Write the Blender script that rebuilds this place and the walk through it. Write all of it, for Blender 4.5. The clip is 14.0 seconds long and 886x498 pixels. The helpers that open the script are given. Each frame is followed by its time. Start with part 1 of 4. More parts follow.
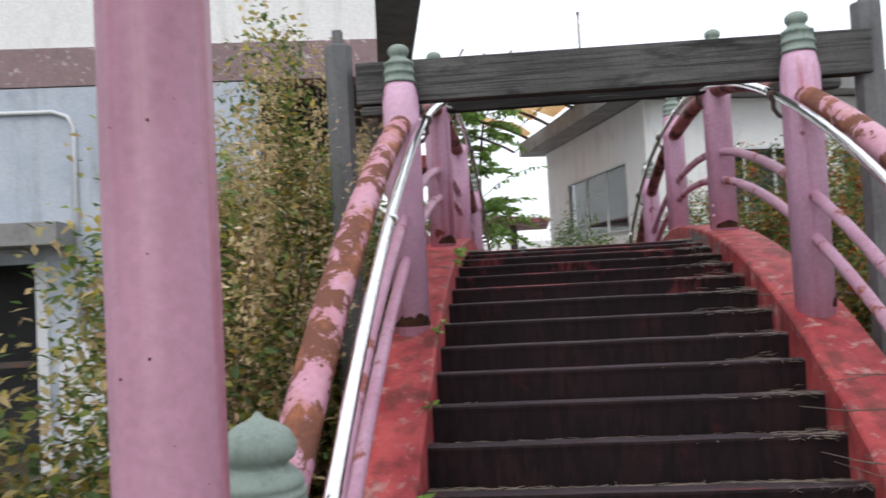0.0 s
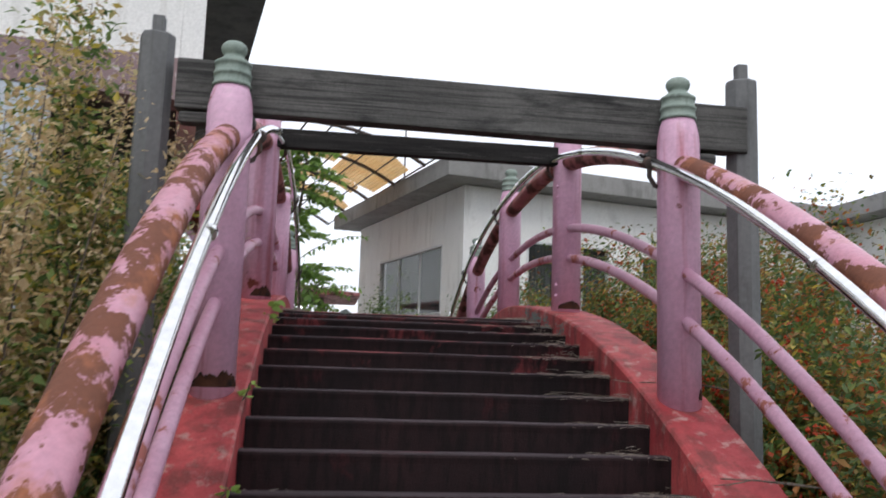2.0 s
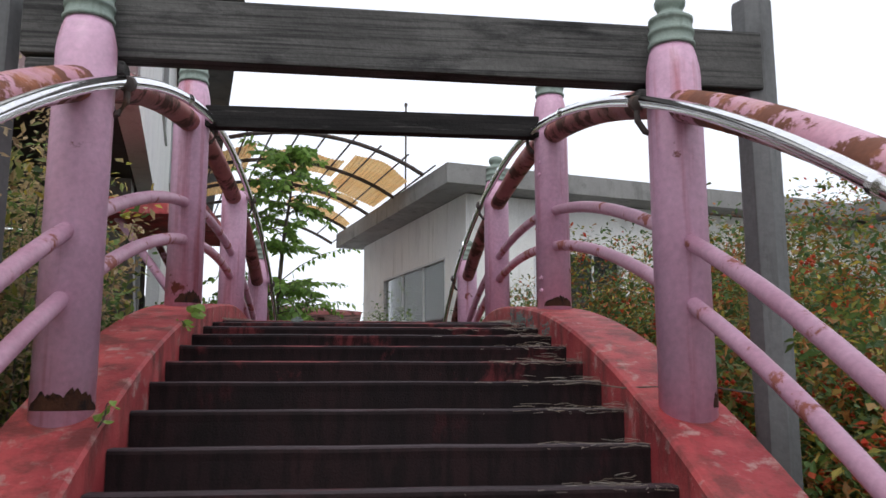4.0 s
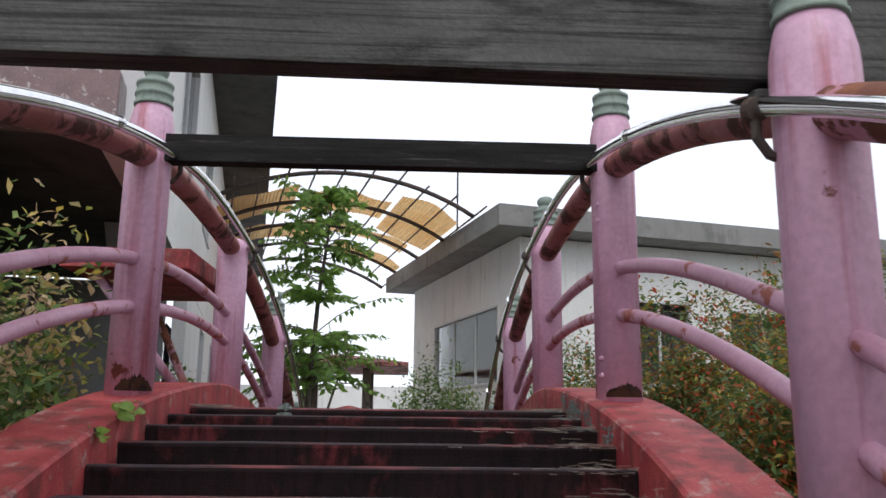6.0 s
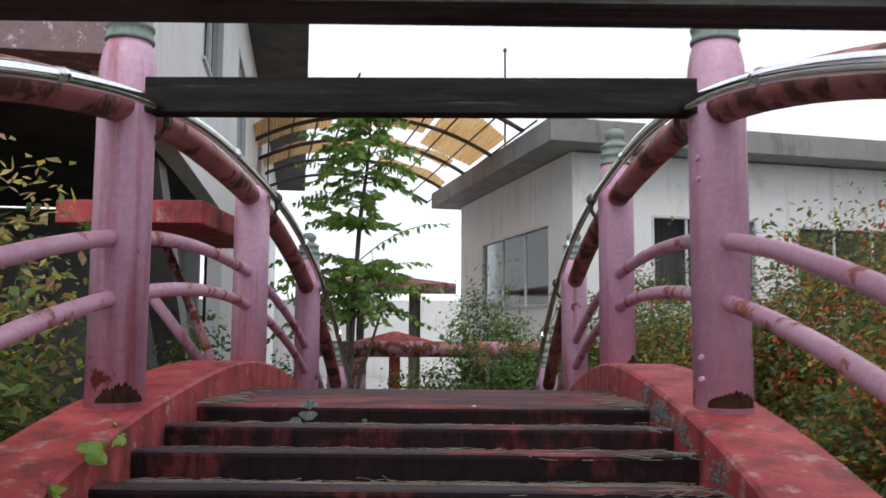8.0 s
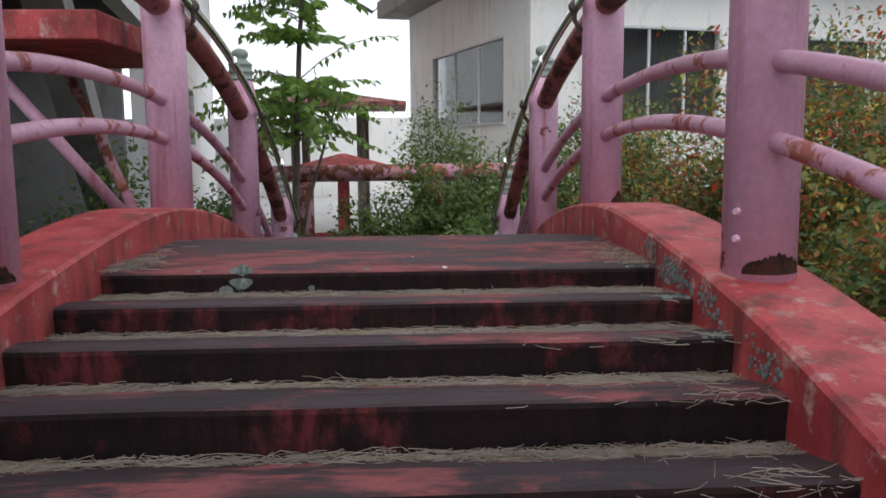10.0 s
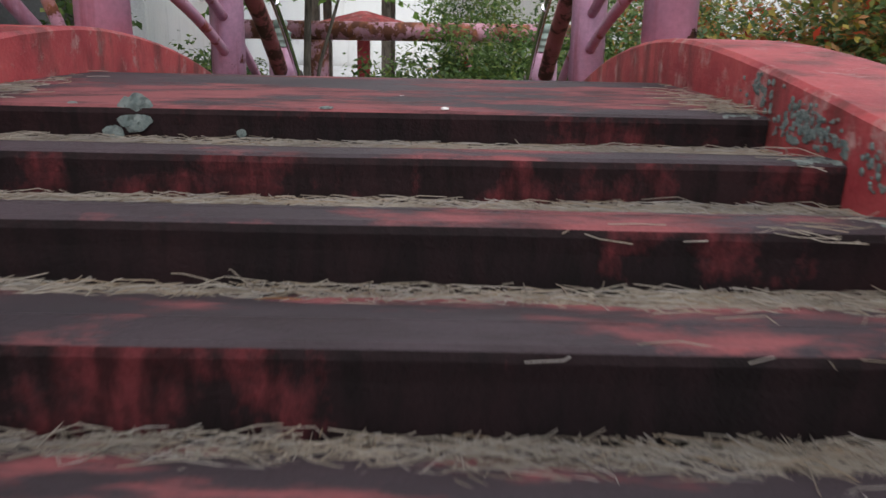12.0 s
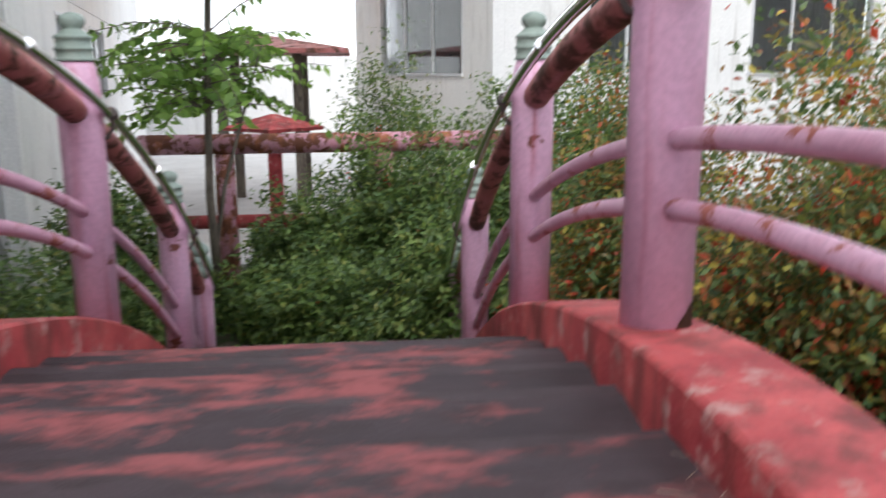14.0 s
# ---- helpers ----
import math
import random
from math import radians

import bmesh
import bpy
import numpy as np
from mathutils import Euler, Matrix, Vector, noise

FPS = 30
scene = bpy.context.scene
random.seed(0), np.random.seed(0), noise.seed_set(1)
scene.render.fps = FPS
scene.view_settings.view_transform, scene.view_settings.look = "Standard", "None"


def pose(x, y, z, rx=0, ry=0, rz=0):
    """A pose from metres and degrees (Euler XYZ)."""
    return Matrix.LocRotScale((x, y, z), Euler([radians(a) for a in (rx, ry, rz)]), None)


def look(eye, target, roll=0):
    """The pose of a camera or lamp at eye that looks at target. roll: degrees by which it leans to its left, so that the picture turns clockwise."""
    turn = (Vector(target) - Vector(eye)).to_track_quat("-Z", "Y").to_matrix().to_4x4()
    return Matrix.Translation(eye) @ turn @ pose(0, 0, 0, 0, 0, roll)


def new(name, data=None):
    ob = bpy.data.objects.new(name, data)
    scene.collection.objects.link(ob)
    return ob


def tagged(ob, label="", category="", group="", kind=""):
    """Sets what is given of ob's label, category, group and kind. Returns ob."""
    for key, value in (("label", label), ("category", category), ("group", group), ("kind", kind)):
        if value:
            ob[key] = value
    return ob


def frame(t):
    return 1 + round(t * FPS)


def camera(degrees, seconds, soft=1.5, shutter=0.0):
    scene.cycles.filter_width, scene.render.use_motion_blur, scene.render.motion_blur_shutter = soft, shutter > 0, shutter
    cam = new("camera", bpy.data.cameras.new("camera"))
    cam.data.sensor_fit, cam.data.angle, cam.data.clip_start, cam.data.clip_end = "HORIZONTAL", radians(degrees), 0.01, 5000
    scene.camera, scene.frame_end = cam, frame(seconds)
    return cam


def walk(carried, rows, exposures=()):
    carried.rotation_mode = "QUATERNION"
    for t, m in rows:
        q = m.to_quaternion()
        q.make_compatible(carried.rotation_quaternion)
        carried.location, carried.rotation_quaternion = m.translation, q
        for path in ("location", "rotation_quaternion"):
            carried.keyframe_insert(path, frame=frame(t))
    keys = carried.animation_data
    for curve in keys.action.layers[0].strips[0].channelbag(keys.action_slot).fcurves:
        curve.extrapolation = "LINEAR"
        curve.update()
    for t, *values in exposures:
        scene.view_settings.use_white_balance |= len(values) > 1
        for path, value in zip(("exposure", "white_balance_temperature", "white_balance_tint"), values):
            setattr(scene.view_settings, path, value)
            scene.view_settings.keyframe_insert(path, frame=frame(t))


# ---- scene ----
cam = camera(56.3, 14.0, shutter=0.4)
PATH = [
    (0, (-0.435, -4.868, 1.668), (-0.642, -2.88, 1.744), -3.0),
    (0.5, (-0.533, -4.673, 1.653), (-0.566, -2.676, 1.757), -2.1),
    (1, (-0.596, -4.51, 1.585), (-0.71, -2.525, 1.801), -1.4),
    (1.5, (-0.577, -4.284, 1.534), (-0.526, -2.294, 1.719), 1.8),
    (2, (-0.625, -4.036, 1.571), (-0.359, -2.071, 1.835), 1.9),
    (2.5, (-0.605, -3.903, 1.555), (-0.291, -1.961, 1.914), 0.8),
    (3, (-0.424, -3.724, 1.473), (-0.126, -1.775, 1.811), 0.0),
    (3.2, (-0.324, -3.601, 1.479), (-0.068, -1.638, 1.765), 0.0),
    (5.3, (-0.009, -2.311, 1.659), (0.18, -0.361, 2.063), -0.2),
    (5.5, (0.065, -2.184, 1.706), (0.207, -0.232, 2.117), 0.1),
    (6, (0.145, -1.906, 1.85), (0.223, 0.05, 2.259), 0.7),
    (6.5, (0.134, -1.661, 1.957), (0.185, 0.297, 2.362), 0.9),
    (7, (0.11, -1.409, 2.12), (0.154, 0.556, 2.491), 0.5),
    (7.5, (0.164, -1.269, 2.192), (0.18, 0.71, 2.481), 0.6),
    (8, (0.142, -1.114, 2.267), (0.111, 0.878, 2.45), 0.4),
    (8.2, (0.101, -1.024, 2.287), (0.055, 0.97, 2.435), 0.2),
    (10.3, (0.073, -0.272, 2.37), (0.174, 1.699, 2.045), -0.4),
    (10.5, (0.045, -0.199, 2.331), (0.144, 1.764, 1.96), -0.3),
    (11, (-0.017, -0.101, 2.308), (0.101, 1.824, 1.778), 1.4),
    (11.5, (0.06, 0.117, 2.214), (0.107, 2.04, 1.666), -2.4),
    (12, (0.204, 0.591, 2.131), (0.227, 2.514, 1.583), 1.2),
    (12.5, (0.199, 0.864, 2.247), (0.168, 2.797, 1.735), 0.2),
    (13, (-0.004, 1.143, 2.354), (0.063, 3.093, 1.911), 0.2),
    (13.5, (-0.035, 1.333, 2.559), (0.045, 3.278, 2.099), -4.5),
    (14, (0.242, 1.694, 2.781), (0.444, 3.639, 2.359), -0.2),
]
walk(cam, [(t, look(eye, target, roll)) for t, eye, target, roll in PATH], [(0, 0.15), (1.5, 0.05), (3, -0.1), (6.5, -0.1), (8.2, -0.05), (11, 0.2), (12, 0.35), (12.5, 0.35), (13, 0.5), (13.5, 0.65), (14, 0.7)])
scene.cycles.use_denoising = True

# ---- world and light ----
world = bpy.data.worlds.new("overcast_sky")
scene.world = world
world.use_nodes = True
wn, wl = world.node_tree.nodes, world.node_tree.links
sky = wn.new("ShaderNodeTexSky")
sky.sky_type, sky.sun_disc = "NISHITA", False
sky.sun_elevation, sky.sun_rotation = radians(48), radians(190)
wmix = wn.new("ShaderNodeMix")
wmix.data_type = "RGBA"
wmix.inputs[0].default_value = 0.9
wmix.inputs[7].default_value = (9.3, 9.6, 10.4, 1)
wl.new(sky.outputs[0], wmix.inputs[6])
wl.new(wmix.outputs[2], wn["Background"].inputs[0])
wn["Background"].inputs[1].default_value = 0.132
sun = new("sun", bpy.data.lights.new("sun", "SUN"))
sun.data.energy, sun.data.angle, sun.data.color = 0.9, radians(25), (1.0, 0.97, 0.93)
sun.matrix_world = look((-1.5, -6, 9), (0, 2, 0))

# ---- materials ----
def material(name, rough=0.6, metal=0.0):
    m = bpy.data.materials.new(name)
    m.use_nodes = True
    b = m.node_tree.nodes["Principled BSDF"]
    b.inputs["Roughness"].default_value, b.inputs["Metallic"].default_value = rough, metal
    return m, m.node_tree.nodes, m.node_tree.links, b


def coords(n, l, scale=(1, 1, 1), world_space=False):
    mp = n.new("ShaderNodeMapping")
    mp.inputs["Scale"].default_value = scale
    if world_space:
        l.new(n.new("ShaderNodeNewGeometry").outputs["Position"], mp.inputs[0])
    else:
        l.new(n.new("ShaderNodeTexCoord").outputs["Object"], mp.inputs[0])
    return mp.outputs[0]


def noise_at(n, l, vec, scale, detail=6, rough=0.6):
    t = n.new("ShaderNodeTexNoise")
    t.inputs["Scale"].default_value, t.inputs["Detail"].default_value, t.inputs["Roughness"].default_value = scale, detail, rough
    l.new(vec, t.inputs["Vector"])
    return t.outputs["Fac"]


def ramp(n, l, fac, stops):
    r = n.new("ShaderNodeValToRGB")
    while len(r.color_ramp.elements) < len(stops):
        r.color_ramp.elements.new(0.5)
    for e, (p, c) in zip(r.color_ramp.elements, stops):
        e.position, e.color = p, (*c, 1) if len(c) == 3 else c
    l.new(fac, r.inputs[0])
    return r.outputs[0]


def mix(n, l, fac, a, b):
    x = n.new("ShaderNodeMix")
    x.data_type = "RGBA"
    for v, i in ((fac, 0), (a, 6), (b, 7)):
        if hasattr(v, "links"):
            l.new(v, x.inputs[i])
        else:
            x.inputs[i].default_value = v if i == 0 else (*v, 1)
    return x.outputs[2]


def bump(n, l, b, height, strength=0.3, dist=0.01):
    u = n.new("ShaderNodeBump")
    u.inputs["Strength"].default_value, u.inputs["Distance"].default_value = strength, dist
    l.new(height, u.inputs["Height"])
    l.new(u.outputs[0], b.inputs["Normal"])


BLACK, WHITE = (0, 0, 0), (1, 1, 1)


def layered(name, base, base2, top, lo, hi, scale=(6, 6, 6), rough=0.55, metal=0.0, streak=None, streak_scale=(30, 30, 2), streak_lo=0.56, grain=60, strength=0.25, patch=1.0, spec=0.5):
    """Two tones of a base, patches of a second coat between lo and hi of a noise, and streaks."""
    m, n, l, b = material(name, rough, metal)
    b.inputs["Specular IOR Level"].default_value = spec
    p = coords(n, l, scale, True)
    tone = ramp(n, l, noise_at(n, l, p, 0.7, 4), [(0.35, base), (0.68, base2)])
    cover = ramp(n, l, noise_at(n, l, p, patch, 9, 0.68), [(lo, BLACK), (hi, WHITE)])
    col = mix(n, l, cover, tone, top)
    if streak:
        s = ramp(n, l, noise_at(n, l, coords(n, l, streak_scale, True), 1.0, 5), [(streak_lo, BLACK), (streak_lo + 0.16, (0.75, 0.75, 0.75))])
        col = mix(n, l, s, col, streak)
    fine = noise_at(n, l, coords(n, l, (1, 1, 1), True), grain, 4)
    shade = ramp(n, l, fine, [(0.3, (0.82, 0.82, 0.82)), (0.7, (1.08, 1.08, 1.08))])
    mul = n.new("ShaderNodeMix")
    mul.data_type, mul.blend_type = "RGBA", "MULTIPLY"
    mul.inputs[0].default_value = 0.8
    l.new(col, mul.inputs[6]), l.new(shade, mul.inputs[7])
    l.new(mul.outputs[2], b.inputs["Base Color"])
    l.new(ramp(n, l, cover, [(0, (rough, rough, rough)), (1, (0.85, 0.85, 0.85))]), b.inputs["Roughness"])
    add = n.new("ShaderNodeMath")
    add.operation = "ADD"
    l.new(fine, add.inputs[0]), l.new(cover, add.inputs[1])
    bump(n, l, b, add.outputs[0], strength, 0.006)
    return m


PINK = layered("pink_paint", (0.71, 0.44, 0.595), (0.62, 0.35, 0.485), (0.20, 0.07, 0.05), 0.625, 0.65, (3, 3, 3), 0.4, streak=(0.40, 0.10, 0.12), streak_scale=(12, 12, 0.7), streak_lo=0.55, grain=40, strength=0.18)
PINK_RAIL = layered("pink_paint_flaking", (0.62, 0.33, 0.43), (0.52, 0.22, 0.28), (0.17, 0.062, 0.036), 0.485, 0.51, (5, 4, 4), 0.36, streak=(0.42, 0.15, 0.07), streak_scale=(9, 5, 6), streak_lo=0.50, grain=50, strength=0.4, patch=1.1)
PINK_BAR = layered("pink_paint_chipped", (0.62, 0.36, 0.48), (0.52, 0.26, 0.36), (0.26, 0.085, 0.045), 0.57, 0.61, (5, 5, 5), 0.45, streak=(0.42, 0.13, 0.12), streak_scale=(6, 6, 6), streak_lo=0.55, grain=50, patch=1.2)
RUST_RAIL = layered("rusted_rail_paint", (0.42, 0.14, 0.14), (0.30, 0.09, 0.07), (0.10, 0.045, 0.03), 0.50, 0.56, (4, 4, 4), 0.55, streak=(0.55, 0.27, 0.32), streak_scale=(6, 3, 6), grain=60, patch=1.1)
RED = layered("red_paint_faded", (0.33, 0.040, 0.048), (0.55, 0.10, 0.10), (0.50, 0.27, 0.25), 0.55, 0.64, (5, 5, 5), 0.6, streak=(0.13, 0.038, 0.034), streak_scale=(7, 7, 2.6), streak_lo=0.48, grain=70, strength=0.5, patch=1.8, spec=0.3)
TREAD = layered("tread_dark_worn_paint", (0.030, 0.021, 0.025), (0.062, 0.042, 0.048), (0.235, 0.070, 0.072), 0.505, 0.575, (1.3, 2.8, 4.0), 0.66, streak=(0.030, 0.019, 0.021), streak_scale=(5, 14, 14), streak_lo=0.49, grain=110, strength=0.5, patch=1.0, spec=0.32)
TREAD_LOW = layered("tread_dirty_paint", (0.030, 0.021, 0.025), (0.062, 0.042, 0.048), (0.12, 0.034, 0.036), 0.57, 0.66, (1.3, 2.8, 4.0), 0.66, streak=(0.030, 0.019, 0.021), streak_scale=(5, 14, 14), streak_lo=0.49, grain=110, strength=0.5, patch=1.0, spec=0.32)
# tread paint again, darkened so the colour holds the shade of upright faces
RISER_SHADED = layered("riser_shaded_paint", (0.012, 0.008, 0.009), (0.028, 0.013, 0.014), (0.12, 0.026, 0.029), 0.55, 0.64, (3.4, 3.0, 2.4), 0.75, streak=(0.008, 0.006, 0.006), streak_scale=(26, 26, 5), streak_lo=0.46, grain=110, strength=0.5, spec=0.16)
RISER_LOW_SHADED = layered("riser_dirty_shaded_paint", (0.012, 0.008, 0.009), (0.028, 0.013, 0.014), (0.05, 0.014, 0.016), 0.60, 0.72, (3.4, 3.0, 2.4), 0.75, streak=(0.008, 0.006, 0.006), streak_scale=(26, 26, 5), streak_lo=0.46, grain=110, strength=0.5, spec=0.16)
# pink paint darkened to mauve for the column's shade; rust streaks are its own
PINK_SHADED = layered("shaded_pink_column_paint", (0.38, 0.19, 0.26), (0.30, 0.14, 0.195), (0.30, 0.075, 0.06), 0.645, 0.68, (3, 3, 2), 0.42, streak=(0.27, 0.055, 0.075), streak_scale=(13, 13, 0.4), streak_lo=0.50, grain=40, strength=0.2, spec=0.4)
RUST = layered("rust_scale", (0.075, 0.028, 0.018), (0.13, 0.05, 0.025), (0.02, 0.012, 0.01), 0.5, 0.6, (20, 20, 20), 0.9, grain=120, strength=0.6)
VERDIGRIS = layered("green_cast_cap", (0.21, 0.27, 0.235), (0.27, 0.33, 0.285), (0.12, 0.16, 0.14), 0.58, 0.72, (9, 9, 9), 0.6, streak=(0.12, 0.15, 0.13), streak_scale=(25, 25, 6), grain=90, strength=0.2)
GREY_WOOD = layered("weathered_grey_wood", (0.075, 0.074, 0.071), (0.155, 0.152, 0.145), (0.026, 0.026, 0.027), 0.53, 0.68, (1.6, 5, 5), 0.85, streak=(0.022, 0.022, 0.022), streak_scale=(1.4, 60, 60), streak_lo=0.47, grain=60, strength=0.8, spec=0.2)
GREY_POST = layered("weathered_grey_post", (0.12, 0.123, 0.125), (0.17, 0.173, 0.175), (0.09, 0.09, 0.09), 0.56, 0.74, (8, 8, 2.5), 0.8, streak=(0.1, 0.1, 0.1), streak_scale=(45, 45, 2), grain=40, strength=0.4)
DARK_WOOD = layered("dark_weathered_wood", (0.012, 0.011, 0.011), (0.028, 0.026, 0.025), (0.085, 0.08, 0.076), 0.58, 0.72, (2.5, 30, 30), 0.85, streak=(0.007, 0.007, 0.007), streak_scale=(2, 80, 80), streak_lo=0.48, grain=50, strength=0.8, spec=0.2)
PLASTER = layered("stained_white_plaster", (0.80, 0.80, 0.79), (0.86, 0.855, 0.83), (0.58, 0.57, 0.55), 0.58, 0.80, (1.3, 1.3, 0.8), 0.9, streak=(0.60, 0.59, 0.56), streak_scale=(5, 5, 0.5), grain=45, strength=0.3)
BLUEWALL = layered("blue_grey_plaster", (0.40, 0.45, 0.52), (0.52, 0.56, 0.61), (0.25, 0.27, 0.30), 0.52, 0.75, (2, 2, 1.3), 0.9, streak=(0.27, 0.28, 0.3), streak_scale=(6, 6, 0.7), grain=45, strength=0.3)
BAND = layered("washed_stone_band", (0.24, 0.17, 0.175), (0.30, 0.21, 0.215), (0.55, 0.49, 0.48), 0.58, 0.63, (14, 14, 14), 0.9, grain=60, strength=0.4)
CONCRETE = layered("grey_concrete", (0.24, 0.235, 0.23), (0.31, 0.305, 0.295), (0.13, 0.13, 0.125), 0.56, 0.76, (2, 2, 2), 0.9, streak=(0.14, 0.135, 0.13), streak_scale=(4, 4, 0.8), grain=40, strength=0.3)
PALE = layered("pale_concrete", (0.52, 0.515, 0.50), (0.60, 0.595, 0.58), (0.40, 0.39, 0.37), 0.56, 0.76, (2, 2, 2), 0.9, grain=40, strength=0.3)
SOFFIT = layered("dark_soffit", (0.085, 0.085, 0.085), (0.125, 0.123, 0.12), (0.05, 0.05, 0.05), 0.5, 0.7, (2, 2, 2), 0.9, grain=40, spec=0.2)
GROUND = layered("leaf_litter_ground", (0.07, 0.06, 0.04), (0.12, 0.10, 0.07), (0.05, 0.065, 0.025), 0.5, 0.6, (3, 3, 3), 0.95, grain=30, strength=0.6)
BARK = layered("brown_bark", (0.12, 0.095, 0.075), (0.19, 0.16, 0.13), (0.06, 0.05, 0.04), 0.5, 0.65, (20, 20, 5), 0.9, grain=80, strength=0.5)
WHITE_FRAME = layered("white_window_frame", (0.62, 0.63, 0.64), (0.70, 0.71, 0.72), (0.35, 0.35, 0.35), 0.62, 0.8, (3, 3, 3), 0.5, grain=60)
IRON = layered("dark_rusted_iron", (0.05, 0.04, 0.04), (0.08, 0.06, 0.05), (0.14, 0.07, 0.04), 0.55, 0.65, (8, 8, 8), 0.7, grain=80)
CURTAIN = layered("grey_curtain_cloth", (0.13, 0.135, 0.145), (0.20, 0.205, 0.21), (0.09, 0.09, 0.1), 0.5, 0.7, (30, 30, 1), 0.95, grain=60)
LICHEN = layered("grey_green_lichen", (0.15, 0.19, 0.18), (0.26, 0.30, 0.28), (0.12, 0.15, 0.14), 0.5, 0.65, (60, 60, 60), 0.95, grain=200, strength=0.9)
# near-black sheet colour that stands in for the darkness of unlit rooms
ROOM_DARK = layered("unlit_room_backing", (0.05, 0.05, 0.052), (0.07, 0.07, 0.07), (0.03, 0.03, 0.03), 0.5, 0.7, (2, 2, 2), 0.9)

CHROME, n, l, b = material("stainless_tube", 0.16, 1.0)
l.new(ramp(n, l, noise_at(n, l, coords(n, l, (8, 8, 8), True), 3), [(0.3, (0.80, 0.80, 0.81)), (0.7, (0.92, 0.92, 0.93))]), b.inputs["Base Color"])
l.new(ramp(n, l, noise_at(n, l, coords(n, l, (3, 3, 3), True), 5), [(0.3, (0.05, 0.05, 0.05)), (0.75, (0.2, 0.2, 0.2))]), b.inputs["Roughness"])

GLASS, n, l, b = material("window_glass", 0.04)
b.inputs["Base Color"].default_value = (0.85, 0.9, 0.9, 1)
b.inputs["Transmission Weight"].default_value = 1.0
b.inputs["IOR"].default_value = 1.45

AMBER, n, l, b = material("amber_corrugated_sheet", 0.5)
l.new(ramp(n, l, noise_at(n, l, coords(n, l, (1, 1, 1), True), 1.5), [(0.3, (0.80, 0.42, 0.08)), (0.7, (0.88, 0.60, 0.22))]), b.inputs["Base Color"])
b.inputs["Transmission Weight"].default_value = 0.65
b.inputs["Roughness"].default_value = 0.6


def leaf_material(name, colours, rough=0.55):
    m, n, l, b = material(name, rough)
    g = n.new("ShaderNodeNewGeometry")
    k = len(colours)
    col = ramp(n, l, g.outputs["Random Per Island"], [(i / max(1, k - 1), c) for i, c in enumerate(colours)])
    big = ramp(n, l, noise_at(n, l, coords(n, l, (1, 1, 1), True), 2.2), [(0.3, (0.85, 0.85, 0.85)), (0.7, (1.5, 1.45, 1.35))])
    mul = n.new("ShaderNodeMix")
    mul.data_type, mul.blend_type = "RGBA", "MULTIPLY"
    mul.inputs[0].default_value = 1.0
    l.new(col, mul.inputs[6]), l.new(big, mul.inputs[7])
    l.new(mul.outputs[2], b.inputs["Base Color"])
    tr = n.new("ShaderNodeBsdfTranslucent")
    l.new(mul.outputs[2], tr.inputs[0])
    ms = n.new("ShaderNodeMixShader")
    ms.inputs[0].default_value = 0.45
    l.new(b.outputs[0], ms.inputs[1]), l.new(tr.outputs[0], ms.inputs[2])
    l.new(ms.outputs[0], n["Material Output"].inputs[0])
    return m


G1, G2, G3 = (0.10, 0.17, 0.05), (0.17, 0.26, 0.07), (0.06, 0.105, 0.04)
YEL, ORA, REDL, TAN, BRN = (0.48, 0.38, 0.07), (0.42, 0.17, 0.05), (0.50, 0.06, 0.03), (0.50, 0.39, 0.22), (0.24, 0.15, 0.08)
LEAF_DRY = leaf_material("dry_autumn_leaves", [G1, G3, G2, TAN, G2, YEL, TAN, BRN])
LEAF_GREEN = leaf_material("green_shrub_leaves", [G1, G2, G3, (0.07, 0.14, 0.04), (0.20, 0.29, 0.08), G3, G1, (0.26, 0.28, 0.07)])
LEAF_RED = leaf_material("red_and_green_shrub_leaves", [G3, G1, (0.05, 0.10, 0.045), (0.20, 0.25, 0.06), G3, (0.07, 0.13, 0.05), G1, YEL, G3, ORA, (0.08, 0.14, 0.05), REDL, G1, ORA])
LEAF_TREE = leaf_material("green_pinnate_leaves", [(0.16, 0.30, 0.06), (0.25, 0.40, 0.09), (0.11, 0.21, 0.05), (0.20, 0.33, 0.07)])
BERRY = leaf_material("red_berries", [REDL, (0.55, 0.09, 0.03), (0.36, 0.03, 0.02)], 0.35)
STRAW = leaf_material("dry_pine_needles", [(0.27, 0.24, 0.20), (0.42, 0.38, 0.33), (0.20, 0.165, 0.13), (0.40, 0.38, 0.36), (0.30, 0.23, 0.16)], 0.8)
SEED = leaf_material("tan_seed_fluff", [(0.55, 0.45, 0.28), (0.44, 0.34, 0.2), (0.62, 0.54, 0.38)], 0.8)
DEADLEAF = leaf_material("dead_brown_leaf", [(0.42, 0.20, 0.07), (0.34, 0.17, 0.07)], 0.7)
CHIP = layered("white_paint_chip", (0.65, 0.64, 0.62), (0.72, 0.71, 0.7), (0.4, 0.38, 0.36), 0.6, 0.8)

# ---- builders ----
def part(name, bm, mat, parent=None, label="", smooth=False):
    me = bpy.data.meshes.new(name)
    if isinstance(bm, tuple):
        me.from_pydata(*bm)
    else:
        bm.to_mesh(me)
        bm.free()
    me.materials.append(mat)
    if smooth:
        me.polygons.foreach_set("use_smooth", [True] * len(me.polygons))
    ob = new(name, me)
    ob.parent = parent
    if label:
        tagged(ob, label)
    return ob


def thing(name, label, category, m=None, group="", kind=""):
    ob = new(name)
    if m is not None:
        ob.matrix_world = m
    return tagged(ob, label, category, group, kind)


